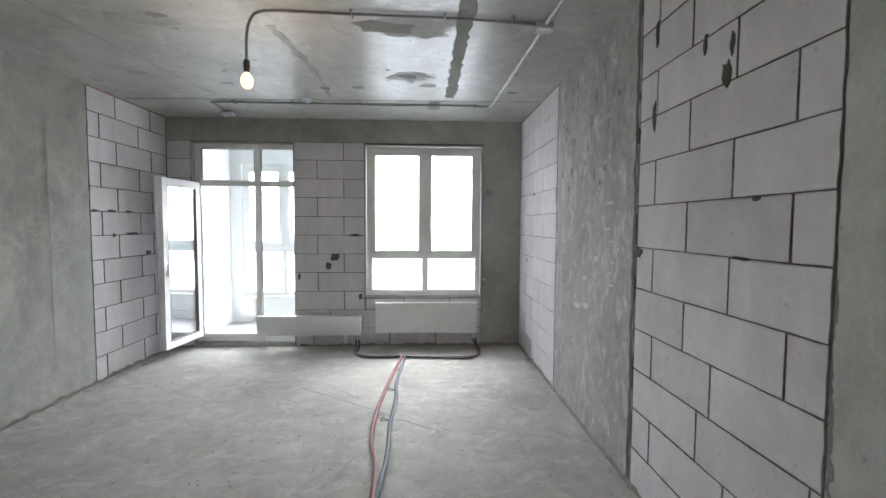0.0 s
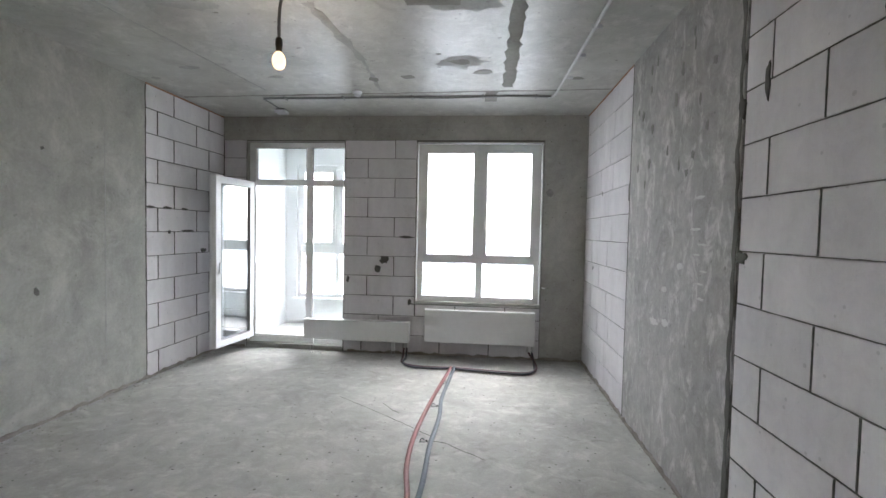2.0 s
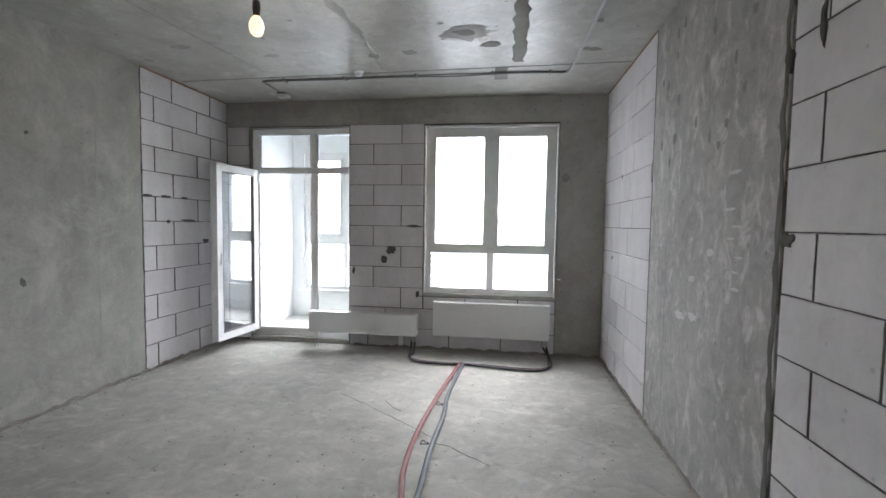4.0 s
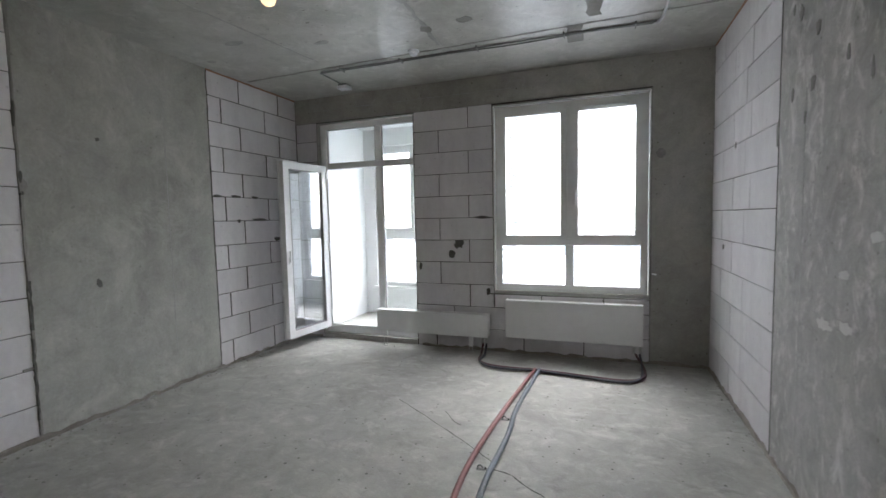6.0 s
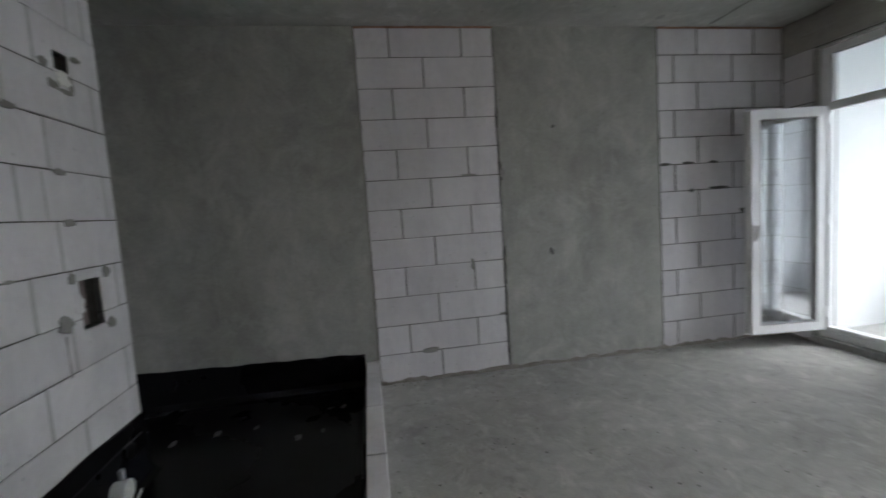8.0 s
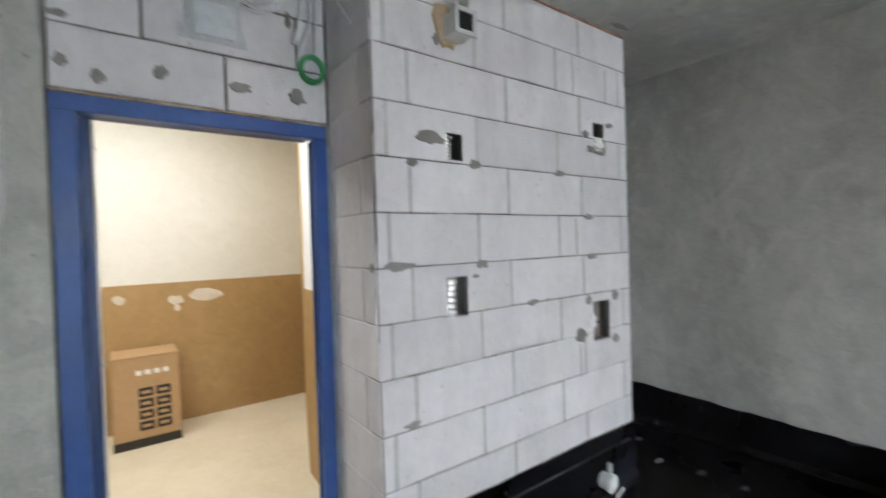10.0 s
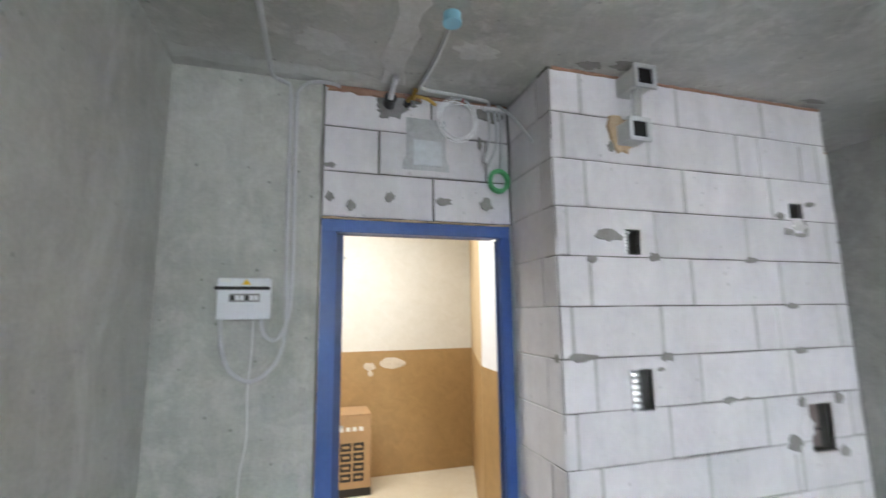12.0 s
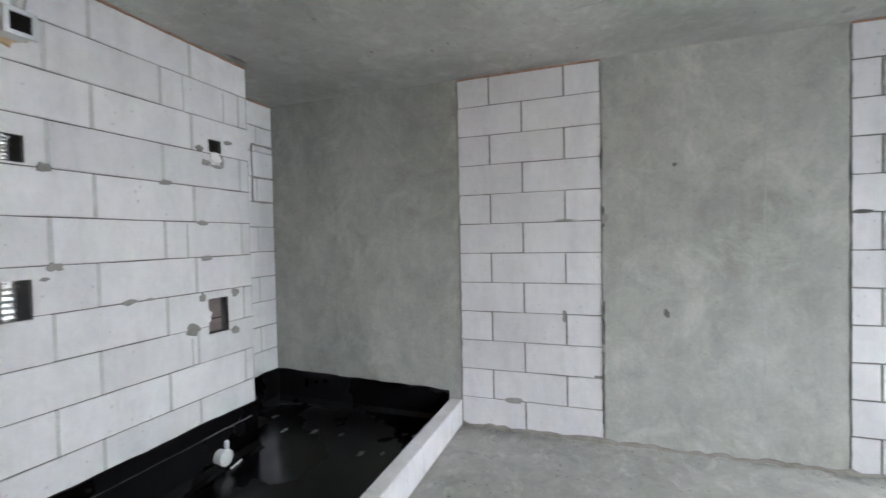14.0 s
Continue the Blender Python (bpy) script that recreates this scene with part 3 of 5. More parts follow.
def pane(win, x0, x1, z0, z1, y=0.085, name="pane"):
    ob = part(name, box(x0 - 0.006, x1 + 0.006, y - 0.003, y + 0.003, z0 - 0.006, z1 + 0.006), GLASS, win)
    ob.visible_shadow = False
    return ob


def rim(win, name, x0, x1, z0, z1, w, y0, y1, mat=None):
    """A rectangular frame of four mitred bars in one mesh; x0..z1 is its outer edge."""
    bm = slab(x0, x1, z0, z1, y0, y1, [(x0 + w, x1 - w, z0 + w, z1 - w)])
    bmesh.ops.recalc_face_normals(bm, faces=bm.faces)
    return part(name, bm, mat or PVC, win)


w1 = thing("window_1", "white plastic window with two tall sashes over two low panes", "window", pose(0, YW, 0), "", "structure")
rim(w1, "window_frame", -0.595, 0.93, 0.685, 2.66, 0.062, 0.045, 0.115)
bar(w1, "transom", -0.533, 0.868, 1.178, 1.242, 0.047, 0.113)
bar(w1, "mullion", 0.148, 0.222, 0.747, 1.178, 0.047, 0.113)
bar(w1, "mullion", 0.148, 0.222, 1.242, 2.598, 0.047, 0.113)
for a, b in ((-0.53, 0.152), (0.218, 0.865)):
    rim(w1, "sash", a - 0.004, b + 0.004, 1.224, 2.606, 0.060, 0.03, 0.10)
    pane(w1, a + 0.058, b - 0.058, 1.286, 2.544)
for a, b in ((-0.533, 0.148), (0.222, 0.868)):
    rim(w1, "gasket", a, b, 0.747, 1.178, 0.006, 0.054, 0.1, GASKET)
    pane(w1, a + 0.006, b - 0.006, 0.753, 1.172)
hd = part("handle", box(0.236, 0.256, 0.008, 0.03, 1.60, 1.74, 0.005), PVC, w1, "white window handle")
part("handle_base", box(0.232, 0.260, 0.022, 0.032, 1.585, 1.66, 0.003), PVC, w1)
part("vent_slot", box(0.34, 0.74, 0.024, 0.032, 2.563, 2.585, 0.003), WHITEPL, w1)
part("sticker", box(0.76, 0.83, 0.078, 0.0815, 0.985, 1.07), STICKER, w1, "small paper sticker on the glass")
part("sill_bed", box(-0.609, 0.944, 0.004, 0.20, 0.651, 0.684, 0.002), REVEAL, w1)
part("window_sill", box(-0.66, 0.955, -0.012, 0.03, 0.636, 0.650, 0.003), MID_MORTAR, w1, "narrow mortar sill strip")
part("reveal_strip", box(0.936, 0.945, -0.006, 0.05, 0.66, 2.67, 0.002), REVEAL, w1)
part("reveal_strip", box(-0.612, -0.600, -0.006, 0.05, 0.66, 2.67, 0.002), REVEAL, w1)
part("reveal_strip", box(-0.60, 0.936, -0.006, 0.05, 2.668, 2.68, 0.002), REVEAL, w1)

w2 = thing("window_2", "white plastic balcony door unit with glazed side light and transom", "balcony door", pose(0, YW, 0), "", "structure")
rim(w2, "window_frame", -2.835, -1.43, 0.06, 2.675, 0.062, 0.055, 0.125)
bar(w2, "frame_cover", -2.775, -2.747, 0.122, 2.613, 0.05, 0.12)
bar(w2, "transom", -2.773, -1.492, 2.125, 2.195, 0.057, 0.123)
bar(w2, "mullion", -2.068, -1.985, 0.122, 2.125, 0.057, 0.123)
bar(w2, "mullion", -2.068, -1.985, 2.195, 2.613, 0.057, 0.123)
pane(w2, -2.747, -2.068, 2.195, 2.613, 0.09)
pane(w2, -1.985, -1.492, 2.195, 2.613, 0.09)
pane(w2, -1.985, -1.492, 0.122, 2.125, 0.09)
for a, b, c, d in ((-2.747, -2.068, 2.195, 2.613), (-1.985, -1.492, 2.195, 2.613), (-1.985, -1.492, 0.122, 2.125)):
    rim(w2, "gasket", a, b, c, d, 0.005, 0.062, 0.10, GASKET)
part("mortar_bed", box(-2.843, -1.547, -0.006, 0.20, 0.0, 0.059, 0.003), REVEAL, w2)
part("threshold", box(-2.747, -2.068, 0.05, 0.13, 0.122, 0.165, 0.006), PVC, w2)
for z in (0.55, 1.05, 1.60):
    part("strike_plate", box(-2.075, -2.066, 0.07, 0.10, z, z + 0.06), STEEL, w2)
part("reveal_strip", box(-2.845, -2.835, -0.004, 0.06, 0.05, 2.68, 0.002), REVEAL, w2)
part("reveal_strip", box(-2.845, -1.54, -0.004, 0.06, 2.675, 2.688, 0.002), REVEAL, w2)

# the open leaf, swung into the room on its left hinges
leaf = thing("balcony_door_leaf", "white plastic glazed balcony door leaf standing open into the room", "door", pose(-2.797, YW + 0.045, 0, 0, 0, -97))
rim(leaf, "leaf_frame", 0.0, 0.70, 0.135, 2.165, 0.085, -0.035, 0.035)
rim(leaf, "gasket", 0.083, 0.617, 0.218, 2.082, 0.008, -0.037, 0.037, GASKET)
rim(leaf, "outer_lip", -0.012, 0.712, 0.123, 2.177, 0.022, -0.044, -0.030)
for y in (-0.016, 0.010):
    ob = part("pane", box(0.082, 0.618, y, y + 0.005, 0.217, 2.083), COATED, leaf)
    ob.visible_shadow = False
part("handle", box(0.645, 0.670, 0.045, 0.065, 1.02, 1.15, 0.005), PVC, leaf, "white lever handle")
part("handle_base", box(0.642, 0.673, 0.034, 0.046, 1.00, 1.08, 0.003), PVC, leaf)
for z in (0.25, 1.1, 2.0):
    part("hinge", box(-0.02, 0.012, 0.02, 0.045, z, z + 0.10, 0.004), PVC, leaf)

# ---- loggia beyond the balcony door ----
LY0, LY1, LX0, LX1 = 6.29, 7.16, -2.84, -0.98
tagged(part("loggia_floor", box(-3.05, -0.8, LY0, 7.40, -0.15, 0.09), LOGGIA_FLOOR), "concrete loggia floor", "floor", "", "structure")
tagged(part("loggia_ceiling", box(-3.05, -0.8, LY0, 7.40, 2.80, 2.95), PLASTER), "white loggia ceiling", "ceiling", "", "structure")
tagged(part("loggia_wall_left", box(-3.05, LX0, LY0, 7.40, 0.09, 2.80), PLASTER), "white plastered loggia side wall", "wall", "", "structure")
tagged(part("loggia_wall_right", box(LX1, -0.655, LY0, 7.40, 0.09, 2.80), PLASTER), "white plastered loggia side wall", "wall", "", "structure")
LWIN = (-2.66, -1.06, 0.50, 2.55)
lw = tagged(part("loggia_wall_front", slab(LX0, LX1, 0.09, 2.80, 0, 0.2, [LWIN]), PLASTER, None, "", pose(0, LY1, 0)), "white plastered loggia parapet wall with window opening", "wall", "", "structure")
w3 = thing("window_3", "white plastic loggia window with upper sashes and low panes", "window", pose(0, LY1, 0), "", "structure")
rim(w3, "window_frame", -2.66, -1.06, 0.50, 2.55, 0.06, 0.03, 0.10)
bar(w3, "transom", -2.60, -1.12, 1.19, 1.31, 0.032, 0.098)
bar(w3, "mullion", -2.055, -1.985, 0.56, 1.19, 0.032, 0.098)
bar(w3, "mullion", -2.055, -1.985, 1.31, 2.49, 0.032, 0.098)
for a, b in ((-2.60, -2.055), (-1.985, -1.12)):
    rim(w3, "sash", a, b, 1.31, 2.49, 0.05, 0.02, 0.09)
    pane(w3, a + 0.05, b - 0.05, 1.36, 2.44, 0.06)
    pane(w3, a, b, 0.56, 1.19, 0.06)
part("window_sill", box(-2.70, -1.02, -0.05, 0.03, 0.475, 0.50, 0.004), PVC, w3)

# outside face of the loggia, clad in narrow boards
clad = tagged(part("loggia_cladding", box(-0.655, -0.615, LY0, 7.60, -0.5, 3.6), GASKET2), "pale horizontal cladding on the loggia's outer side", "cladding", "", "structure")
for k in range(48):
    z = -0.3 + k * 0.078
    part("board", box(-0.617, -0.602, LY0 + 0.01, 7.59, z, z + 0.058, 0.002), SIDING, clad)
tagged(part("ground", slab(-900, 900, 8, 1500, 0, 1), SNOW, None, "", pose(0, 0, -42, -90)), "pale snowy ground far below", "ground", "", "structure")
tagged(part("facade", slab(-12, 12, -42, 10, 0.25, 0.5, [(-3.2, 1.5, -0.2, 3.2)]), PLASTER, None, "", pose(0, YW, 0)), "pale outer facade of the building", "facade", "", "structure")

# ---- lobby beyond the entrance ----
lobby_floor = tagged(part("lobby_floor", slab(-2.6, 2.6, -3.0, -0.06, 0.0, 0.2), LOBBYFLOOR, None, "", pose(0, 0, 0, -90)), "beige tiled lobby floor", "floor", "", "structure")
lobby_ceiling = tagged(part("lobby_ceiling", box(-2.6, 2.6, -3.0, -0.14, 3.10, 3.25), CREAM), "cream lobby ceiling", "ceiling", "", "structure")


def lobby_wall(name, at, length, upper=None):
    w = tagged(part(name, slab(0, length, 0, 3.1, 0, 0.15), upper or CREAM, None, "", at), "lobby wall, cream above an ochre painted dado", "wall", "", "structure")
    part("dado", slab(0, length, 0, 1.345, -0.006, -0.001), BROWN, w, "glossy ochre painted dado")
    return w


far = lobby_wall("lobby_wall_far", pose(2.6, -2.75, 0, 0, 0, 180), 3.80)
lobby_wall("lobby_wall_side", pose(-1.10, -2.75, 0, 0, 0, 72.4), 1.888, TAN_PAINT)
lobby_wall("lobby_wall_corner", pose(-0.53, -0.95, 0, 0, 0, 87), 0.81, WHITE_PAINT)
lobby_wall("lobby_wall_east", pose(2.4, -0.14, 0, 0, 0, -90), 2.8)
tagged(part("lobby_wall_near", box(1.5, 2.6, -0.30, -0.13, 0, 3.1), CREAM), "cream lobby wall beside the entrance", "wall", "", "structure")
for n, (x, z, w, h) in enumerate(((0.57, 1.215, 0.13, 0.10), (0.12, 1.175, 0.16, 0.11), (-0.13, 1.205, 0.36, 0.13), (0.12, 1.10, 0.08, 0.10))):
    part("filler_patch", blob(2.6 - x, z, w, h, 90 + n, 0.010, None, 11), FILLER, far, "pale filler patch")

carton = thing("cardboard_box", "brown cardboard box with black printed labels on the lobby floor", "box", pose(0.40, -2.48, 0))
part("body", box(-0.24, 0.24, -0.20, 0.20, 0.0, 0.765, 0.006), CARD, carton)
part("tape_strip", box(-0.242, 0.242, 0.2005, 0.2025, 0.0, 0.075), INK, carton, "black printed band")
for r in range(4):
    for c in range(2):
        lx = -0.17 + c * 0.125
        sg = part("printed_label", box(lx, lx + 0.105, 0.2005, 0.2025, 0.14 + r * 0.095, 0.215 + r * 0.095, 0.0), INK, carton)
        part("symbol", box(lx + 0.02, lx + 0.085, 0.2025, 0.2035, 0.165 + r * 0.095, 0.19 + r * 0.095, 0.0), CARD, sg)
for c in range(4):
    part("printed_mark", box(-0.16 + c * 0.065, -0.12 + c * 0.065, 0.2005, 0.2025, 0.61, 0.65), PAPER, carton)
part("lid_flap", box(-0.24, 0.24, -0.20, 0.203, 0.765, 0.769), CARD, carton)

# ---- entrance door frame ----
dframe = thing("door_1", "blue powder-coated steel entrance door frame without its leaf", "door frame", pose(0, YD, 0, 0, 0, 180), "", "structure")
part("jamb", box(-0.733, -0.655, -0.012, 0.05, 0, 2.185, 0.003), BLUE, dframe)
part("jamb", box(0.257, 0.322, -0.012, 0.05, 0, 2.185, 0.003), BLUE, dframe)
part("head", box(-0.733, 0.322, -0.012, 0.05, 2.185, 2.252, 0.003), BLUE, dframe)
# rebates take the frame's blue at half strength, their shade put into the colour
part("rebate", box(-0.655, -0.618, 0.02, 0.14, 0, 2.175, 0.003), SHADED_BLUE, dframe)
part("rebate", box(0.246, 0.257, 0.02, 0.055, 0, 2.175, 0.003), SHADED_BLUE, dframe)
part("rebate", box(-0.655, 0.257, 0.05, 0.14, 2.192, 2.252, 0.003), SHADED_BLUE, dframe)
part("reveal_lining", box(-0.690, -0.612, 0.142, 0.225, 0, 2.25, 0.003), WHITE_PAINT, dframe, "white painted lobby side of the reveal")
part("sill_plate", box(-0.655, 0.257, 0.0, 0.14, 0.0, 0.018, 0.003), STEEL, dframe)
for z in (2.06, 1.20):
    part("latch_pin", tube([(-0.617, 0.06, z), (-0.600, 0.06, z)], 0.006, 8), STEEL, dframe)

# ---- mortar smears, joints and seals on the walls ----
def smears(w, rows, material, first, proud=0.004):
    for n, (u, v, a, b) in enumerate(rows):
        part("mortar_smear", blob(u, v, a * 1.15, b * 1.15, first + n, proud), material, w)


smears(shaft, [(0.637, 2.134, 0.154, 0.068), (0.906, 2.033, 0.082, 0.044), (0.532, 2.013, 0.059, 0.041), (1.556, 2.03, 0.085, 0.043), (1.818, 1.778, 0.091, 0.035),
               (1.839, 1.533, 0.092, 0.044), (0.935, 1.533, 0.081, 0.043), (0.448, 1.547, 0.165, 0.038), (1.293, 1.3, 0.099, 0.034), (1.422, 1.302, 0.063, 0.017)], PATCH, 100)
smears(shaft, [(1.723, 1.056, 0.113, 0.082), (2.078, 0.983, 0.078, 0.056), (2.086, 1.267, 0.069, 0.064), (1.802, 1.261, 0.063, 0.067), (0.496, 0.833, 0.084, 0.032),
               (0.692, 2.603, 0.052, 0.055), (1.815, 2.294, 0.074, 0.045), (1.865, 2.205, 0.076, 0.045), (2.005, 2.225, 0.03, 0.11), (1.955, 2.188, 0.11, 0.025), (2.062, 2.375, 0.08, 0.034), (0.888, 1.475, 0.046, 0.021)], PATCH, 120)
part("mortar_smear", blob(YS - 0.035, 1.545, 0.05, 0.05, 143, 0.004, None, 11), PATCH, side)
part("chipped_block_edge", blob(1.835, 1.13, 0.09, 0.15, 140, 0.004), BLOCK, shaft)
part("white_filler", blob(1.945, 2.245, 0.12, 0.09, 141, 0.006, None, 17), PAPER, shaft)
smears(left, [(2.879, 1.763, 0.156, 0.02), (3.167, 1.762, 0.045, 0.11), (2.858, 0.985, 0.032, 0.095), (2.443, 0.258, 0.14, 0.05), (3.115, 0.518, 0.088, 0.02)], PATCH, 150, 0.007)
smears(left, [(3.6, 1.038, 0.05, 0.075), (3.658, 2.148, 0.035, 0.03)], DARK_MORTAR, 157, 0.006)
smears(left, [(4.771, 1.758, 0.13, 0.03), (5.0, 1.763, 0.13, 0.026), (5.276, 1.761, 0.1, 0.03), (5.336, 1.517, 0.235, 0.034), (5.029, 1.501, 0.051, 0.038), (5.605, 1.283, 0.096, 0.054)], MORTAR, 160, 0.006)
smears(right, [(-2.021, 2.289, 0.070, 0.11), (-2.757, 1.473, 0.09, 0.055), (-2.615, 2.257, 0.03, 0.17), (-2.607, 2.701, 0.03, 0.14), (-2.176, 2.469, 0.03, 0.10), (-1.994, 2.408, 0.03, 0.095), (-2.80, 2.188, 0.06, 0.105), (-1.822, 1.742, 0.041, 0.02), (-1.9, 1.502, 0.097, 0.015)], MORTAR, 170, 0.006)
smears(right, [(-4.43, 1.933, 0.05, 0.16), (-3.95, 2.35, 0.05, 0.09), (-4.15, 2.5, 0.05, 0.08), (-4.0, 2.65, 0.04, 0.07), (-3.55, 2.45, 0.05, 0.09), (-5.3, 2.0, 0.02, 0.05), (-5.6, 1.2, 0.03, 0.04)], PATCH, 180, 0.006)
smears(front, [(-1.01, 1.195, 0.112, 0.10), (-1.096, 1.079, 0.09, 0.085), (-0.737, 1.488, 0.19, 0.035), (-1.482, 0.934, 0.04, 0.078), (-0.677, 0.66, 0.047, 0.08)], MORTAR, 190, 0.007)
smears(front, [(1.022, 2.059, 0.09, 0.105)], PATCH_DARK, 197, 0.005)
smears(entry, [(-0.698, 2.373, 0.049, 0.058), (-0.582, 2.333, 0.051, 0.058), (-0.38, 2.391, 0.052, 0.06), (-0.07, 2.382, 0.091, 0.048), (0.185, 2.38, 0.088, 0.074), (-0.698, 2.546, 0.066, 0.029), (0.152, 2.743, 0.031, 0.077), (0.22, 2.93, 0.16, 0.10)], PATCH, 200)
for n, (u, v, a, b) in enumerate(((-0.36, 2.915, 0.24, 0.15), (-0.30, 2.955, 0.22, 0.08), (-0.40, 2.885, 0.13, 0.10))):
    part("mortar_smear", blob(u, v, a, b, 210 + n, 0.004 + 0.001 * n, None, 23), PATCH_DARK, entry)
part("foam_seal", ribbon(2.978, -0.72, -0.20, 0.036, 214, 0.010, "u", 0.04, 0.6), FOAM, entry)
for n, (w, u, width, mat) in enumerate(((left, 1.983, 0.022, PATCH), (left, 3.154, 0.022, PATCH), (left, 4.697, 0.018, MORTAR), (right, -2.813, 0.046, DARK_MORTAR), (right, -1.479, 0.014, MORTAR), (right, -4.412, 0.008, MORTAR),
                                        (entry, -0.742, 0.016, PATCH), (front, 0.953, 0.012, PATCH))):
    lo = 2.26 if w is entry else 0.0
    part("mortar_joint", ribbon(u, lo, 2.98 if w is not front else 2.69, width, 220 + n, 0.006, "v", 0.07, 0.6), mat, w)
for n, (u, a, b, width) in enumerate(((-1.474, 1.05, 1.47, 0.026), (-1.464, 0.72, 1.08, 0.042), (-1.468, 0.25, 0.75, 0.032))):
    part("mortar_joint", ribbon(u, a, b, width * 0.85, 234 + n, 0.0045, "v", 0.022, 0.75), PATCH_DARK, right)
for n, (u, a, b) in enumerate(((3.150, 0.15, 0.72), (3.154, 0.78, 1.12), (3.158, 1.70, 1.86), (3.148, 2.15, 2.32))):
    part("mortar_joint", ribbon(u, a, b, 0.020, 290 + n, 0.008, "v", 0.03, 0.8), MORTAR, left)
part("mortar_joint", ribbon(2.261, -0.73, 0.33, 0.012, 232, 0.004, "u"), TAN, entry)
part("mortar_joint", ribbon(0.334, 0.0, 2.26, 0.022, 233, 0.010, "v", 0.05, 0.5), PATCH_MID, entry)
for n, (w, a, b) in enumerate(((left, 1.99, 3.15), (left, 4.70, 6.03), (right, -6.03, -4.42), (right, -2.78, -1.49), (shaft, 0.36, 2.25), (entry, -0.73, 0.33), (recess, 2.27, 3.15))):
    part("foam_seal", ribbon(2.992, a, b, 0.020, 240 + n, 0.005, "u"), FOAM, w)
for n, (w, a, b) in enumerate(((left, 1.99, 6.03), (right, -6.03, -0.1), (front, -3.15, -2.86), (front, -1.48, 1.46), (entry, -1.46, -0.75))):
    part("rubble_fillet", ribbon(0.010, a, b, 0.040, 250 + n, 0.018, "u", 0.06, 0.8), RUBBLE, w)
part("mortar_joint", ribbon(2.87, 2.03, 2.58, 0.022, 260, 0.006), PATCH, recess)
part("mortar_joint", ribbon(2.03, 2.87, 3.15, 0.022, 261, 0.006, "u"), PATCH, recess)
part("mortar_joint", ribbon(2.58, 2.87, 3.15, 0.026, 262, 0.006, "u"), PATCH, recess)
part("mortar_joint", ribbon(2.265, 2.87, 3.15, 0.018, 263, 0.006, "u"), PATCH, recess)
for n, (u, z, h) in enumerate(((1.70, 2.63, 0.24), (1.70, 1.66, 0.22), (2.03, 2.62, 0.22), (1.71, 0.9, 0.2))):
    part("mortar_joint", ribbon(u, z - h / 2, z + h / 2, 0.014, 270 + n, 0.003), PALE_MORTAR, shaft)
lime = random.Random(31)
for n in range(26):
    z = lime.choice((1.32, 1.02, 0.95, 0.72)) + lime.gauss(0, 0.06)
    part("lime_splash", blob(-0.775 - abs(lime.gauss(0, 0.035)), z, lime.uniform(0.02, 0.07), lime.uniform(0.02, 0.085), 280 + n, 0.005, None, 11), CEILING, entry)


# floor cracks and crumbs
def crack(points, width, seed):
    rnd = random.Random(seed)
    bm = bmesh.new()
    last = None
    for k in range(len(points) - 1):
        (x0, y0), (x1, y1) = points[k], points[k + 1]
        steps = max(3, int(math.hypot(x1 - x0, y1 - y0) / 0.05))
        for i in range(steps + (k == len(points) - 2)):
            t = i / steps
            x, y = x0 + (x1 - x0) * t + rnd.uniform(-0.004, 0.004), y0 + (y1 - y0) * t + rnd.uniform(-0.004, 0.004)
            w = width * rnd.uniform(0.3, 1.2)
            row = [bm.verts.new((x - w * 0.5, y - w * 0.6, 0.0015)), bm.verts.new((x + w * 0.5, y + w * 0.6, 0.0015))]
            if last:
                bm.faces.new([last[0], last[1], row[1], row[0]])
            last = row
    return part("crack", bm, MORTAR, floor_parts)


floor_parts = tagged(part("floor_cracks", ribbon(0, 0, 0.02, 0.001, 1), MORTAR), "hairline cracks in the concrete floor", "crack", "", "structure")
crack([(-1.06, 4.52), (-0.75, 4.31), (-0.43, 4.08), (-0.1, 3.83)], 0.006, 1)
crack([(0.02, 3.74), (0.113, 3.663), (0.296, 3.547)], 0.008, 2)
crack([(-0.62, 4.42), (-0.50, 4.27), (-0.44, 4.24)], 0.008, 3)
crack([(-0.12, 3.78), (0.02, 3.74)], 0.010, 4)
crumb_rnd = random.Random(11)
cb = bmesh.new()
for k in range(230):
    x, y = crumb_rnd.uniform(-3.0, 1.4), crumb_rnd.uniform(1.95, 5.9)
    if k > 150:
        x = -3.13 + abs(crumb_rnd.gauss(0, 0.12))
    elif k > 30:
        x = crumb_rnd.choice((-3.1, 1.41)) + crumb_rnd.uniform(-0.03, 0.05)
    r = crumb_rnd.uniform(0.002, 0.008)
    bmesh.ops.create_icosphere(cb, subdivisions=1, radius=r, matrix=pose(x, y, r * 0.3, crumb_rnd.uniform(0, 90), 0, crumb_rnd.uniform(0, 180)) @ Matrix.Diagonal((1.4, 1, 0.6, 1)))
tagged(part("floor_crumbs", cb, PATCH), "scattered crumbs of mortar on the concrete floor", "debris", "", "stuff")


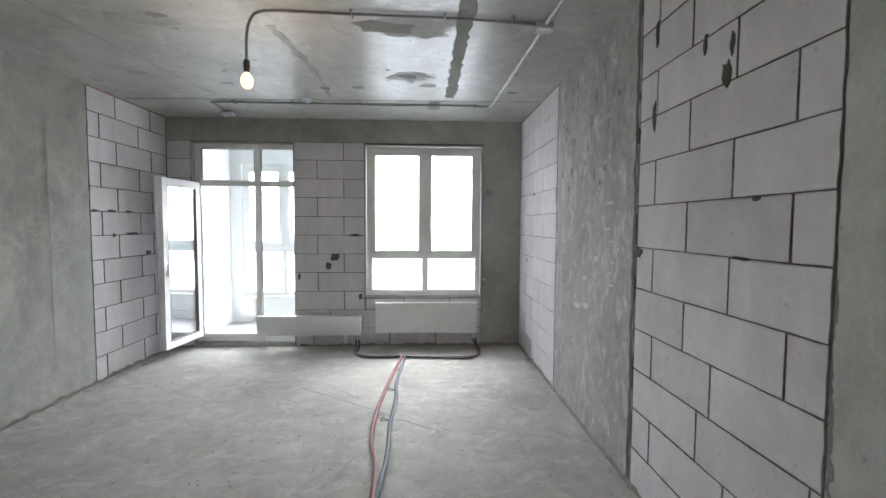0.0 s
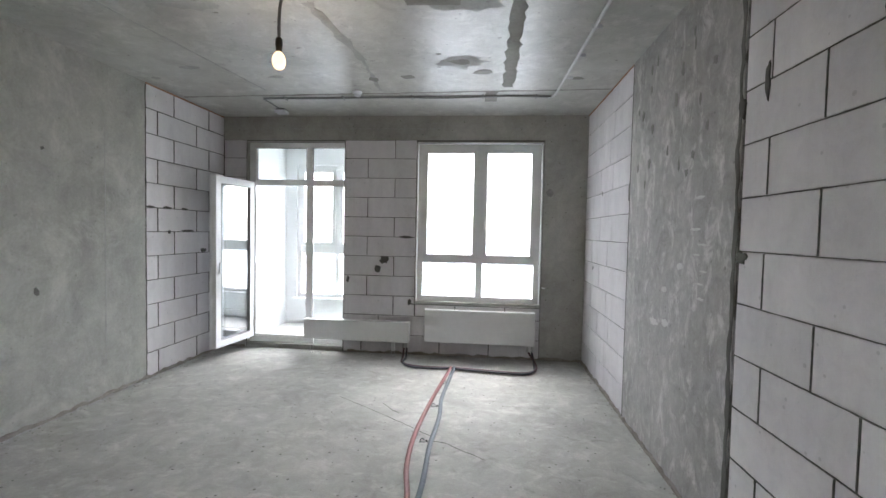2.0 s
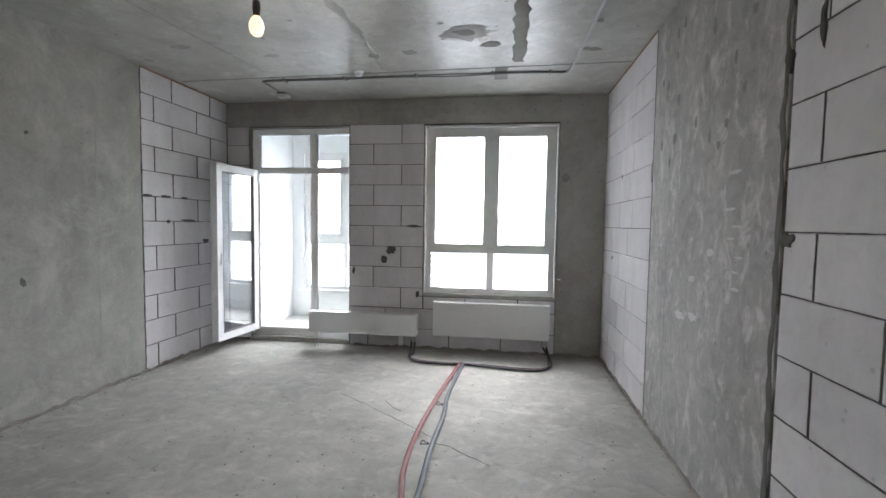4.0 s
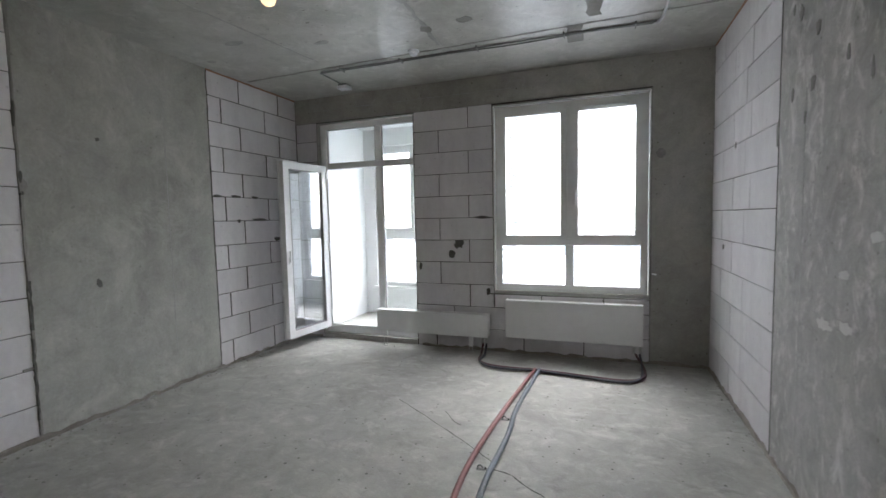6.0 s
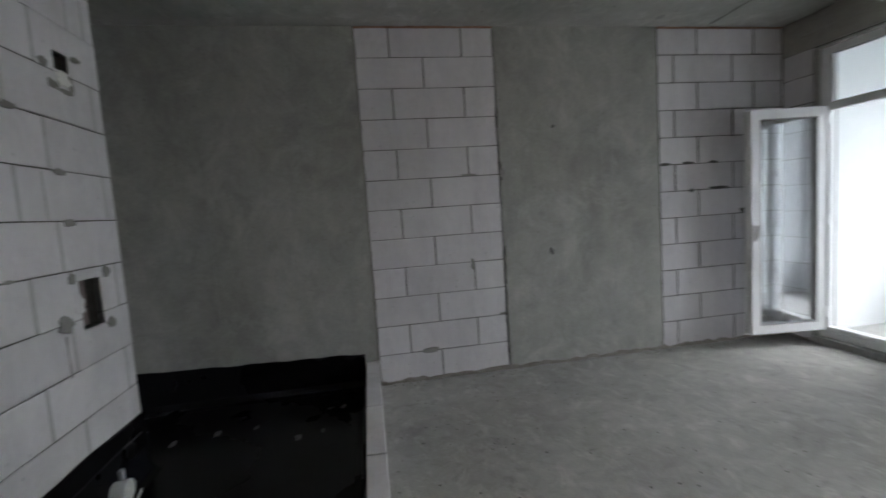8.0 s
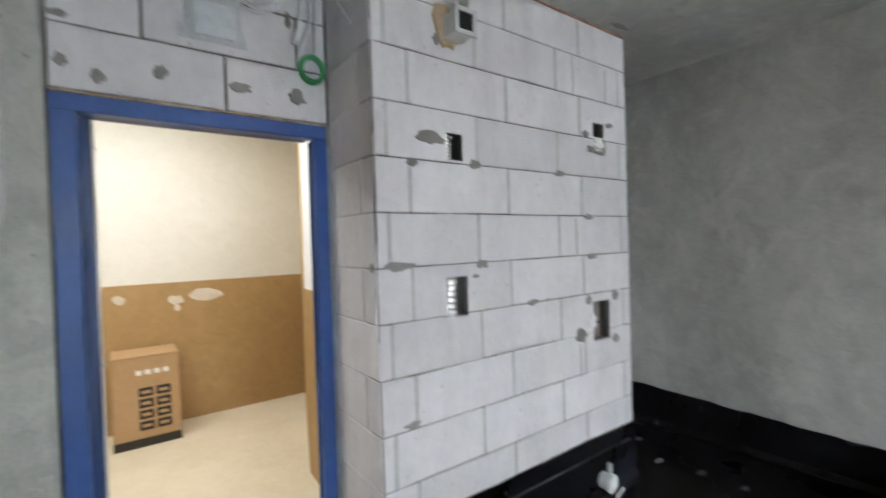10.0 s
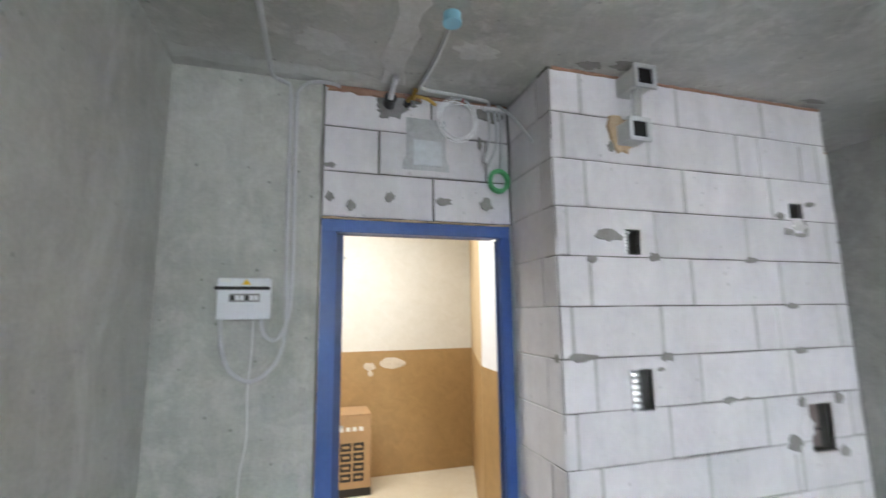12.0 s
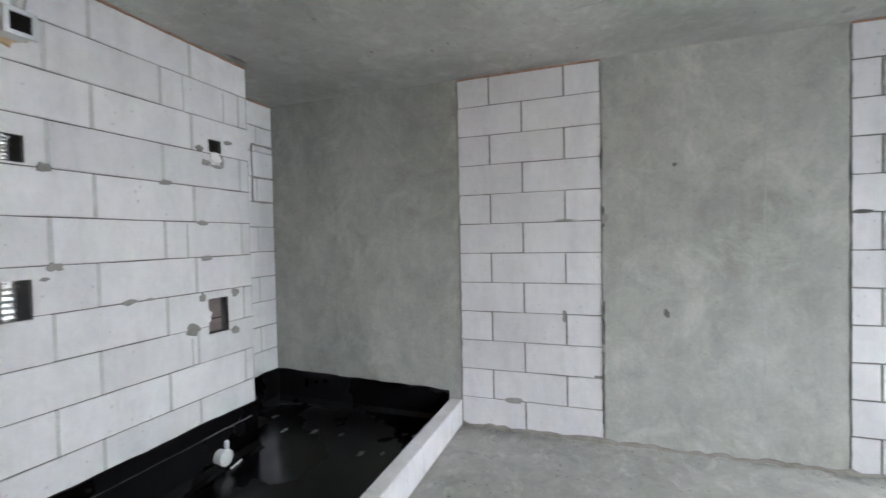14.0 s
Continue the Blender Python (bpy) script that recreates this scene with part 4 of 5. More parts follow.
# ---- radiators and heating pipes ----
def radiator(name, label, x0, x1, z0, z1, y0, y1):
    r = thing(name, label, "radiator", pose((x0 + x1) / 2, y0, 0))
    h = (x1 - x0) / 2
    d = y1 - y0
    part("front_panel", box(-h, h, 0, 0.018, z0, z1, 0.006, None, 2), ENAMEL, r)
    part("back_panel", box(-h + 0.02, h - 0.02, d - 0.02, d, z0 + 0.02, z1 - 0.02, 0.004), ENAMEL, r)
    for s in (-1, 1):
        part("side_cover", box(s * h - s * 0.012, s * h, 0.018, d, z0 + 0.008, z1 - 0.002, 0.002), ENAMEL, r)
    slots = [(-h + 0.03 + k * 0.024, -h + 0.044 + k * 0.024, 0.028, d - 0.01) for k in range(int((2 * h - 0.06) / 0.024))]
    part("top_grille", slab(-h + 0.012, h - 0.012, 0.018, d, 0, 0.004, slots), ENAMEL, r, "", pose(0, 0, z1 - 0.004, -90))
    part("convector_fins", box(-h + 0.03, h - 0.03, 0.022, d - 0.022, z0 + 0.03, z1 - 0.04), STEEL, r)
    return r


def valve(r, x, y, z):
    part("valve", tube([(x, y, z + 0.07), (x, y, z + 0.02)], 0.013, 8), STEEL, r, "chrome valve")
    part("valve_nut", tube([(x, y, z + 0.03), (x, y, z + 0.005)], 0.016, 6), STEEL, r)


rad2 = radiator("radiator", "white enamelled panel radiator hung under the window", -0.468, 0.883, 0.195, 0.600, 5.925, 6.025)
for x in (0.600, 0.655):
    valve(rad2, x, 0.055, 0.105)
rad1 = radiator("radiator", "low white enamelled convector radiator standing before the glazing", -1.995, -0.655, 0.180, 0.432, 5.88, 6.00)
for x, low in ((-0.58, 0.115), (0.47, 0.065)):
    part("foot", box(x - 0.024, x + 0.024, 0.03, 0.055, low, 0.19, 0.003), ENAMEL, rad1)
    for dx in (-0.018, 0.016):
        part("foot_rod", tube([(x + dx, 0.042, low + 0.01), (x + dx * 1.2, 0.035, 0.004)], 0.0045, 8), STEEL, rad1, "thin steel foot rod")
    part("foot_plate", box(x - 0.032, x + 0.032, 0.018, 0.056, 0.0, 0.005, 0.002), STEEL, rad1)
for x in (0.60, 0.64):
    valve(rad1, x, 0.06, 0.095)

heat = thing("heating_pipe", "red sleeved heating pipe lying across the concrete floor", "pipe", None, "heating pipes")
part("sleeve", tube([(-0.095, 5.50, 0.022), (-0.145, 5.0, 0.022), (-0.20, 4.42, 0.022), (-0.235, 3.80, 0.022), (-0.215, 3.35, 0.022), (-0.150, 3.0, 0.022), (-0.135, 2.6, 0.022), (-0.17, 2.2, 0.022)], 0.0175, 12), REDPIPE, heat)
heat2 = thing("heating_pipe", "blue-grey sleeved heating pipe lying across the concrete floor", "pipe", None, "heating pipes")
part("sleeve", tube([(-0.055, 5.50, 0.022), (-0.085, 5.0, 0.022), (-0.105, 4.55, 0.022), (-0.085, 4.15, 0.022), (-0.10, 3.65, 0.022), (-0.085, 3.15, 0.022), (-0.105, 2.7, 0.022), (-0.10, 2.2, 0.022)], 0.0175, 12), BLUEPIPE, heat2)
PURPLE = plain("purple_sleeve", (0.10, 0.052, 0.062), 0.5, 0.0, 0.2, 60.0, 0.1)
NAVY = plain("navy_sleeve", (0.05, 0.05, 0.068), 0.5, 0.0, 0.2, 60.0, 0.1)
for k, (mat, off) in enumerate(((PURPLE, 0.0), (NAVY, 0.038))):
    b1 = thing("branch_pipe", "dark sleeved branch pipe curving up to the low radiator", "pipe", None, "heating pipes")
    part("sleeve", tube([(-0.09 + off * 0.6, 5.50 - off * 0.4, 0.02), (-0.32, 5.485 - off, 0.02), (-0.55, 5.51 - off, 0.02), (-0.68 + off * 0.3, 5.62 - off * 0.5, 0.02), (-0.705 + off, 5.80, 0.03), (-0.72 + off, 5.935, 0.10)], 0.012, 10), mat, b1)
    b2 = thing("branch_pipe", "dark sleeved branch pipe curving up to the window radiator", "pipe", None, "heating pipes")
    part("sleeve", tube([(-0.07 - off * 0.4, 5.50 - off * 0.4, 0.02), (0.25, 5.465 - off, 0.02), (0.66, 5.43 - off, 0.02), (0.83 - off * 0.2, 5.51 - off * 0.4, 0.02), (0.885 - off * 0.6, 5.70, 0.03), (0.82 + off, 5.95, 0.11)], 0.012, 10), mat, b2)


def pipe_clip(x, y, turn):
    c = thing("pipe_clip", "small dark grey pipe clip screwed to the concrete floor", "clip", pose(x, y, 0, 0, 0, turn), "pipe clips")
    part("plate", box(-0.035, 0.035, -0.010, 0.010, 0.0, 0.004, 0.001), DARKPIPE, c)
    part("strap", tube([(-0.028, 0, 0.004), (-0.026, 0, 0.020), (-0.010, 0, 0.028), (0.002, 0, 0.012)], 0.004, 6), DARKPIPE, c)
    part("screw", tube([(0.018, 0, 0.004), (0.018, 0, 0.014)], 0.006, 6), BLACKPL, c)


pipe_clip(-0.155, 3.75, 12)
pipe_clip(-0.150, 4.42, 5)
pipe_clip(-0.105, 5.02, -8)

# ---- ceiling fittings ----
def lathe(rows, sides=20):
    bm = bmesh.new()
    last = None
    for r, z in rows:
        ring = [bm.verts.new((r * math.cos(2 * math.pi * k / sides), r * math.sin(2 * math.pi * k / sides), z)) for k in range(sides)]
        if last:
            for k in range(sides):
                bm.faces.new([last[k], last[(k + 1) % sides], ring[(k + 1) % sides], ring[k]])
        last = ring
    return bm


bulb = thing("hanging_bulb", "lit bare bulb in a black holder on a grey conduit", "lamp", pose(-0.957, 3.05, 0))
part("conduit", tube([(0.16, 0.02, 2.985), (0.10, 0.02, 2.982), (0.045, 0.01, 2.955), (0.012, 0, 2.88), (0.0, 0, 2.78), (0.0, 0, 2.66)], 0.009, 8), DARKPIPE, bulb)
part("holder", lathe([(0.008, 2.672), (0.019, 2.665), (0.021, 2.63), (0.017, 2.60), (0.0165, 2.588)], 16), BLACKPL, bulb, "black bulb holder", None, True)
part("glass", lathe([(0.014, 2.592), (0.020, 2.584), (0.030, 2.570), (0.038, 2.548), (0.038, 2.526), (0.030, 2.502), (0.018, 2.491), (0.001, 2.488)], 24), BULB, bulb, "glowing warm bulb", None, True).visible_shadow = False


def conduit(label, runs, radius=0.009, mat=None, name="conduit"):
    c = thing(name, label, "conduit", None, "electrical conduits")
    for pts in runs:
        part("tube", tube(pts, radius, 8), mat or CONDUIT, c)
    return c


Z = 2.988
c1 = conduit("grey conduit clipped across the ceiling to the bulb", [[(-0.80, 3.07, Z), (-0.3, 3.085, Z - 0.004), (0.25, 3.11, Z), (0.7, 3.14, Z - 0.004), (0.97, 3.19, Z)]], 0.009, DARKPIPE)
c2 = conduit("grey conduit running along the ceiling towards the window", [[(1.00, 0.20, Z), (1.005, 0.9, Z), (1.0, 1.9, Z), (0.998, 2.8, Z), (0.985, 3.2, Z), (0.965, 4.2, Z), (0.945, 4.9, Z), (0.93, 5.22, Z), (0.88, 5.275, Z)]], 0.0125, CONDUIT)
c3 = conduit("pair of dark conduits clipped across the ceiling", [[(0.88, 5.275, Z), (0.4, 5.245, Z), (-0.2, 5.275, Z), (-0.8, 5.25, Z), (-1.5, 5.262, Z), (-2.1, 5.25, Z), (-2.20, 5.27, Z)],
                                                                [(0.90, 5.25, Z), (0.4, 5.225, Z), (-0.2, 5.215, Z), (-0.8, 5.225, Z), (-1.5, 5.225, Z), (-2.1, 5.225, Z), (-2.215, 5.26, Z)]], 0.007, DARKPIPE)
part("tube", tube([(-2.205, 5.26, Z), (-2.21, 5.45, Z), (-2.215, 5.62, Z)], 0.008, 8), DARKPIPE, c3)
for n, (x, y) in enumerate(((0.75, 5.25), (0.20, 5.23), (-0.55, 5.235), (-1.30, 5.24), (-1.95, 5.24))):
    part("clip", box(x - 0.006, x + 0.006, y - 0.045, y + 0.05, 2.974, 3.0, 0.002), DARKPIPE, c3)
for x in (-0.3, 0.3, 0.75):
    part("clip", box(x - 0.006, x + 0.006, 3.05 + 0.03 * x, 3.14 + 0.03 * x, 2.975, 3.0, 0.002), DARKPIPE, c1)
for y in (0.7, 1.6, 2.4, 3.7, 4.2, 4.7):
    part("clip", box(0.95, 1.02, y - 0.006, y + 0.006, 2.975, 3.0, 0.002), CONDUIT, c2)
part("junction_box", box(0.92, 1.04, 3.15, 3.25, 2.955, 3.0, 0.008), CONDUIT, c2, "small grey junction box")


def ceiling_device(name, label, x, y, r):
    d = thing(name, label, "detector", pose(x, y, 3.0))
    part("base", lathe([(0.001, -0.0), (r, 0.0), (r, -0.014), (r * 0.9, -0.018), (0.001, -0.018)], 24), WHITEPL, d)
    part("head", lathe([(r * 0.72, -0.018), (r * 0.74, -0.034), (r * 0.5, -0.046), (0.001, -0.048)], 24), WHITEPL, d)
    return d


ceiling_device("smoke_detector", "round white smoke detector on the ceiling", -1.10, 5.085, 0.05)
sp = thing("ceiling_sensor", "white boxy sensor hanging from the ceiling by the window wall", "sensor", pose(-2.215, 5.70, 3.0))
part("base", box(-0.05, 0.05, -0.05, 0.05, -0.018, 0.0, 0.004), DARKPIPE, sp)
part("body", box(-0.068, 0.068, -0.055, 0.055, -0.055, -0.018, 0.008), WHITEPL, sp)

bb = thing("junction_box", "pale blue round junction box on the ceiling", "junction box", pose(0.24, 0.78, 3.0))
part("cup", lathe([(0.001, -0.04), (0.032, -0.04), (0.036, -0.032), (0.038, 0.0)], 20), LIGHTBLUE, bb)
part("lid_rim", lathe([(0.030, -0.044), (0.040, -0.044), (0.041, -0.034), (0.036, -0.034)], 20), LIGHTBLUE, bb)
conduit("pale conduit from the junction box to the lintel", [[(0.235, 0.75, 2.978), (0.222, 0.5, Z), (0.228, 0.30, Z), (0.235, 0.20, Z), (0.20, 0.165, Z), (0.05, 0.15, Z), (-0.12, 0.135, Z), (-0.19, 0.12, Z - 0.005), (-0.205, 0.09, 2.94)]], 0.0105, CONDUIT)

# ---- electrical panel and its conduits ----
pn = thing("electrical_panel", "white plastic electrical panel with raised dark lid", "electrical panel", pose(1.09, YD + 0.003, 0, 0, 0, 180))
part("housing", box(-0.098, 0.132, -0.075, 0.0, 1.743, 1.936, 0.008, None, 2), WHITEPL, pn)
part("breaker_window", box(-0.046, 0.086, -0.0775, -0.070, 1.824, 1.862, 0.002), GASKET, pn)
for k in range(6):
    part("breaker", box(-0.040 + k * 0.0205, -0.023 + k * 0.0205, -0.082, -0.074, 1.832, 1.854, 0.001), WHITEPL if k % 3 else BLACKPL, pn)
part("lid", box(-0.104, 0.130, -0.112, -0.070, 1.880, 1.894, 0.003), BLACKPL, pn, "raised dark smoked lid")
tri = bmesh.new()
tri_rows = [[tri.verts.new((x, y, z)) for x, z in ((0.006, 1.904), (0.046, 1.904), (0.026, 1.932))] for y in (-0.0775, -0.073)]
for k in range(3):
    tri.faces.new([tri_rows[0][k], tri_rows[0][(k + 1) % 3], tri_rows[1][(k + 1) % 3], tri_rows[1][k]])
tri.faces.new(tri_rows[0]), tri.faces.new(tri_rows[1])
part("warning_sticker", tri, YELLOW, pn, "yellow warning triangle")
part("maker_label", box(-0.088, -0.043, -0.0765, -0.0745, 1.916, 1.934), PAPER, pn)
part("lower_door", box(-0.012, 0.062, -0.0785, -0.073, 1.772, 1.812, 0.004), WHITEPL, pn)
YC = YD + 0.016
conduit("thick grey conduit dropping from the ceiling to the panel", [[(1.003, 0.20, Z), (0.99, 0.10, Z - 0.005), (0.93, YC, 2.965), (0.905, YC, 2.90), (0.900, YC, 2.4), (0.893, YC, 1.95), (0.888, YC, 1.68), (0.93, YC, 1.53), (1.03, YC, 1.455), (1.12, YC, 1.50), (1.165, YC, 1.60), (1.178, YC, 1.745)]], 0.0105, CONDUIT)
conduit("thick grey conduit looping from the lintel to the panel", [[(0.655, YC, 2.985), (0.70, YC + 0.01, 2.992), (0.80, YC + 0.01, 2.985), (0.860, YC, 2.94), (0.874, YC, 2.86), (0.870, YC, 2.4), (0.866, YC, 1.95), (0.880, YC, 1.74), (0.93, YC, 1.645), (0.985, YC, 1.67), (1.0, YC, 1.745)]], 0.0105, CONDUIT)
wc = thing("power_cable", "thin pale grey power cable hanging from the panel", "cable")
part("wire", tube([(1.035, YC, 1.80), (1.035, YC, 1.60), (1.045, YC, 1.42), (1.040, YC, 1.2), (1.065, YC, 1.0), (1.055, YC, 0.7), (1.07, YC, 0.3), (1.06, YC + 0.05, 0.02), (1.0, YC + 0.2, 0.008)], 0.004, 8), WIRE_GREY, wc)

# ---- fittings over the entrance ----
st = thing("pipe_stub", "grey pipe stub in a black rubber collar at the lintel", "pipe")
part("collar", tube([(0.385, YD, 2.925), (0.387, YD + 0.055, 2.938)], 0.036, 14), BLACKPL, st)
part("pipe", tube([(0.387, YD + 0.05, 2.935), (0.389, YD + 0.23, 2.962)], 0.015, 12), CONDUIT, st)
br = thing("brass_valve", "brass pipe valve beside the pipe stub", "valve")
part("collar", tube([(0.285, YD, 2.935), (0.285, YD + 0.03, 2.935)], 0.022, 12), BLACKPL, br)
part("body", tube([(0.285, YD + 0.03, 2.94), (0.262, YD + 0.07, 2.955), (0.19, YD + 0.08, 2.945), (0.13, YD + 0.05, 2.93)], 0.010, 8), BRASS, br)
part("nut", tube([(0.262, YD + 0.055, 2.945), (0.255, YD + 0.10, 2.985)], 0.015, 6), BRASS, br)


def coil(name, label, x, z, r, wire, turns, mat, seed):
    rnd = random.Random(seed)
    c = thing(name, label, "cable", pose(x, YD + 0.012, z))
    pts = []
    for k in range(turns * 12 + 1):
        a = 2 * math.pi * k / 12
        q = r * (1 + 0.13 * math.sin(k * 0.37) + rnd.uniform(-0.02, 0.02))
        pts.append((q * math.cos(a), 0.010 + 0.0035 * (k / 12) + rnd.uniform(0, 0.003), q * 1.08 * math.sin(a)))
    part("cable", tube(pts, wire, 6, 2), mat, c)
    return c


wcoil = coil("cable_coil", "coil of thin white cable hanging over the entrance", -0.005, 2.865, 0.112, 0.0026, 6, PVC, 3)
part("tie", tube([(-0.03, 0.02, 0.09), (-0.035, 0.03, 0.125), (-0.05, 0.03, 0.14)], 0.005, 6), RED, wcoil, "red cable tie")
coil("cable_coil", "small coil of green cable against the block lintel", -0.250, 2.515, 0.056, 0.006, 9, GREEN, 4)
bag = thing("document_bag", "clear plastic bag of papers stuck to the lintel", "bag", pose(0.175, YD, 0))
bm = bmesh.new()
grid = {}
rb = random.Random(8)
for i in range(9):
    for j in range(9):
        edge = min(i, 8 - i, j, 8 - j)
        x = 0.115 - 0.23 * i / 8 + (0.02 if j < 2 else 0) * (i - 4) / 4 * -1
        grid[i, j] = bm.verts.new((x, 0.006 + 0.010 * min(edge, 2) + rb.uniform(0, 0.008), 2.552 + 0.305 * j / 8))
for i in range(8):
    for j in range(8):
        bm.faces.new([grid[i, j], grid[i + 1, j], grid[i + 1, j + 1], grid[i, j + 1]])
part("film", bm, FILM, bag, "crinkled clear film", None, True)
part("booklet", box(-0.085, 0.080, 0.030, 0.036, 2.572, 2.72, 0.002), FILM2, bag, "pale glossy booklet")
part("paper_sheet", box(-0.095, 0.090, 0.001, 0.006, 2.575, 2.83), PAPER, bag)
bd = conduit("loose bundle of grey conduits ending beside the shaft", [
    [(-0.195, 0.09, 2.975), (-0.205, 0.095, 2.88), (-0.20, 0.10, 2.76), (-0.165, 0.10, 2.62)],
    [(-0.235, 0.09, 2.975), (-0.245, 0.10, 2.88), (-0.243, 0.11, 2.75), (-0.215, 0.11, 2.66), (-0.19, 0.10, 2.60)],
    [(-0.270, 0.09, 2.975), (-0.275, 0.10, 2.85), (-0.272, 0.10, 2.70), (-0.265, 0.10, 2.56)],
    [(-0.262, 0.09, 2.985), (-0.275, 0.13, 2.95), (-0.307, 0.24, 2.83), (-0.325, 0.387, 2.65)]], 0.009, CONDUIT)
part("strap", box(-0.31, -0.17, 0.08, 0.12, 2.945, 2.957, 0.003), PVC, bd, "white cable strap")
part("wire", tube([(-0.31, 0.12, 2.955), (-0.15, 0.13, 2.95), (-0.02, 0.12, 2.952), (0.06, 0.10, 2.94)], 0.003, 6), PVC, bd)


# ---- ventilation outlets on the shaft ----
def vent_box(x0, x1, z0, z1, y1, label):
    v = thing("vent_outlet", label, "vent", None, "vent outlets")
    xm, zm = (x0 + x1) / 2, (z0 + z1) / 2
    hw, hh = (x1 - x0) / 2, (z1 - z0) / 2
    sleeve = slab(-hw + 0.012, hw - 0.012, -hh + 0.012, hh - 0.012, 0.014, y1 - YS, [(-hw + 0.02, hw - 0.02, -hh + 0.02, hh - 0.02)])
    part("body", sleeve, STYRO, v, "white foam sleeve", pose(xm, y1, zm, 0, 0, 180))
    fl = slab(-(x1 - x0) / 2, (x1 - x0) / 2, -(z1 - z0) / 2, (z1 - z0) / 2, 0, 0.014, [(-(x1 - x0) / 2 + 0.022, (x1 - x0) / 2 - 0.022, -(z1 - z0) / 2 + 0.020, (z1 - z0) / 2 - 0.020)])
    part("flange", fl, CONDUIT, v, "grey square flange", pose(xm, y1, zm, 0, 0, 180))
    # near-black plate just behind the flange, painted darkness for the duct's depth
    part("mouth", box(x0 + 0.013, x1 - 0.013, y1 - 0.0135, y1 - 0.010, z0 + 0.014, z1 - 0.014), VOID, v, "black plate in place of the duct's dark inside")
    for sx in (x0 + 0.009, x1 - 0.009):
        for sz in (z0 + 0.009, z1 - 0.009):
            part("screw", tube([(sx, y1 - 0.002, sz), (sx, y1 + 0.003, sz)], 0.004, 6), STEEL, v)
    return v


va = vent_box(-0.868, -0.735, 2.865, 2.990, 0.70, "grey square vent outlet on a foam sleeve under the ceiling")
vb = vent_box(-0.842, -0.712, 2.598, 2.722, 0.665, "grey square vent outlet in a foam-sealed opening")
part("foam_collar", blob(0.762, 2.675, 0.23, 0.22, 310, 0.010, None, 23), TAN, vb, "tan sealing foam", pose(0, YS, 0, 0, 0, 180))
part("duct", tube([(-0.79, YS + 0.09, 2.89), (-0.79, YS + 0.085, 2.80), (-0.785, YS + 0.075, 2.70)], 0.028, 14), FOIL, va, "shiny foil duct")


def foil_duct(x, z0, z1, r):
    d = thing("foil_duct", "shiny aluminium foil duct inside the shaft opening", "duct", None, "foil ducts")
    bm = lathe([(r * (1.0 if k % 2 else 0.94), z0 + (z1 - z0) * k / 24) for k in range(25)], 18)
    part("hose", bm, FOIL, d, "", pose(x, YS - 0.062, 0))
    return d


foil_duct(-0.770, 2.0, 2.21, 0.036)
foil_duct(-0.756, 1.20, 1.55, 0.054)

part("inner_board", box(1.80, 2.07, 0.075, 0.09, 0.95, 1.29), MAUVE, shaft, "mauve board behind the opening")
part("inner_joint", box(1.84, 2.03, 0.072, 0.0755, 1.085, 1.093), VOID, shaft)
part("fold", ribbon(0.285, 0.42, 2.20, 0.012, 265, 0.014, "u", 0.08, 0.5), TAPE_DARK, mem, "dusty lap edge of the membrane", pose(0, YS, 0, 0, 0, 180))

dr = thing("drain_socket", "white plastic drain socket at the foot of the shaft wall", "drain", pose(-1.88, YS, 0.115))
part("pipe", tube([(0, 0.0, 0), (0, 0.075, 0)], 0.050, 20), PVC, dr)
part("collar", tube([(0, 0.065, 0), (0, 0.085, 0)], 0.057, 20), PVC, dr)
part("cap", tube([(0, 0.085, 0), (0, 0.089, 0)], 0.046, 20), PAPER, dr)
part("tail", box(-0.080, -0.048, 0.005, 0.03, -0.09, 0.085, 0.004), CONDUIT, dr, "grey plastic tail")
part("spout", tube([(-0.03, 0.09, -0.09), (-0.16, 0.055, -0.095)], 0.007, 8), PVC, dr)

ws = thing("cable_stub", "short white cable stub on the wall beside the window", "cable")
part("wire", tube([(0.965, YW + 0.01, 0.90), (0.975, YW - 0.02, 0.90), (1.0, YW - 0.03, 0.895)], 0.008, 8), PVC, ws)

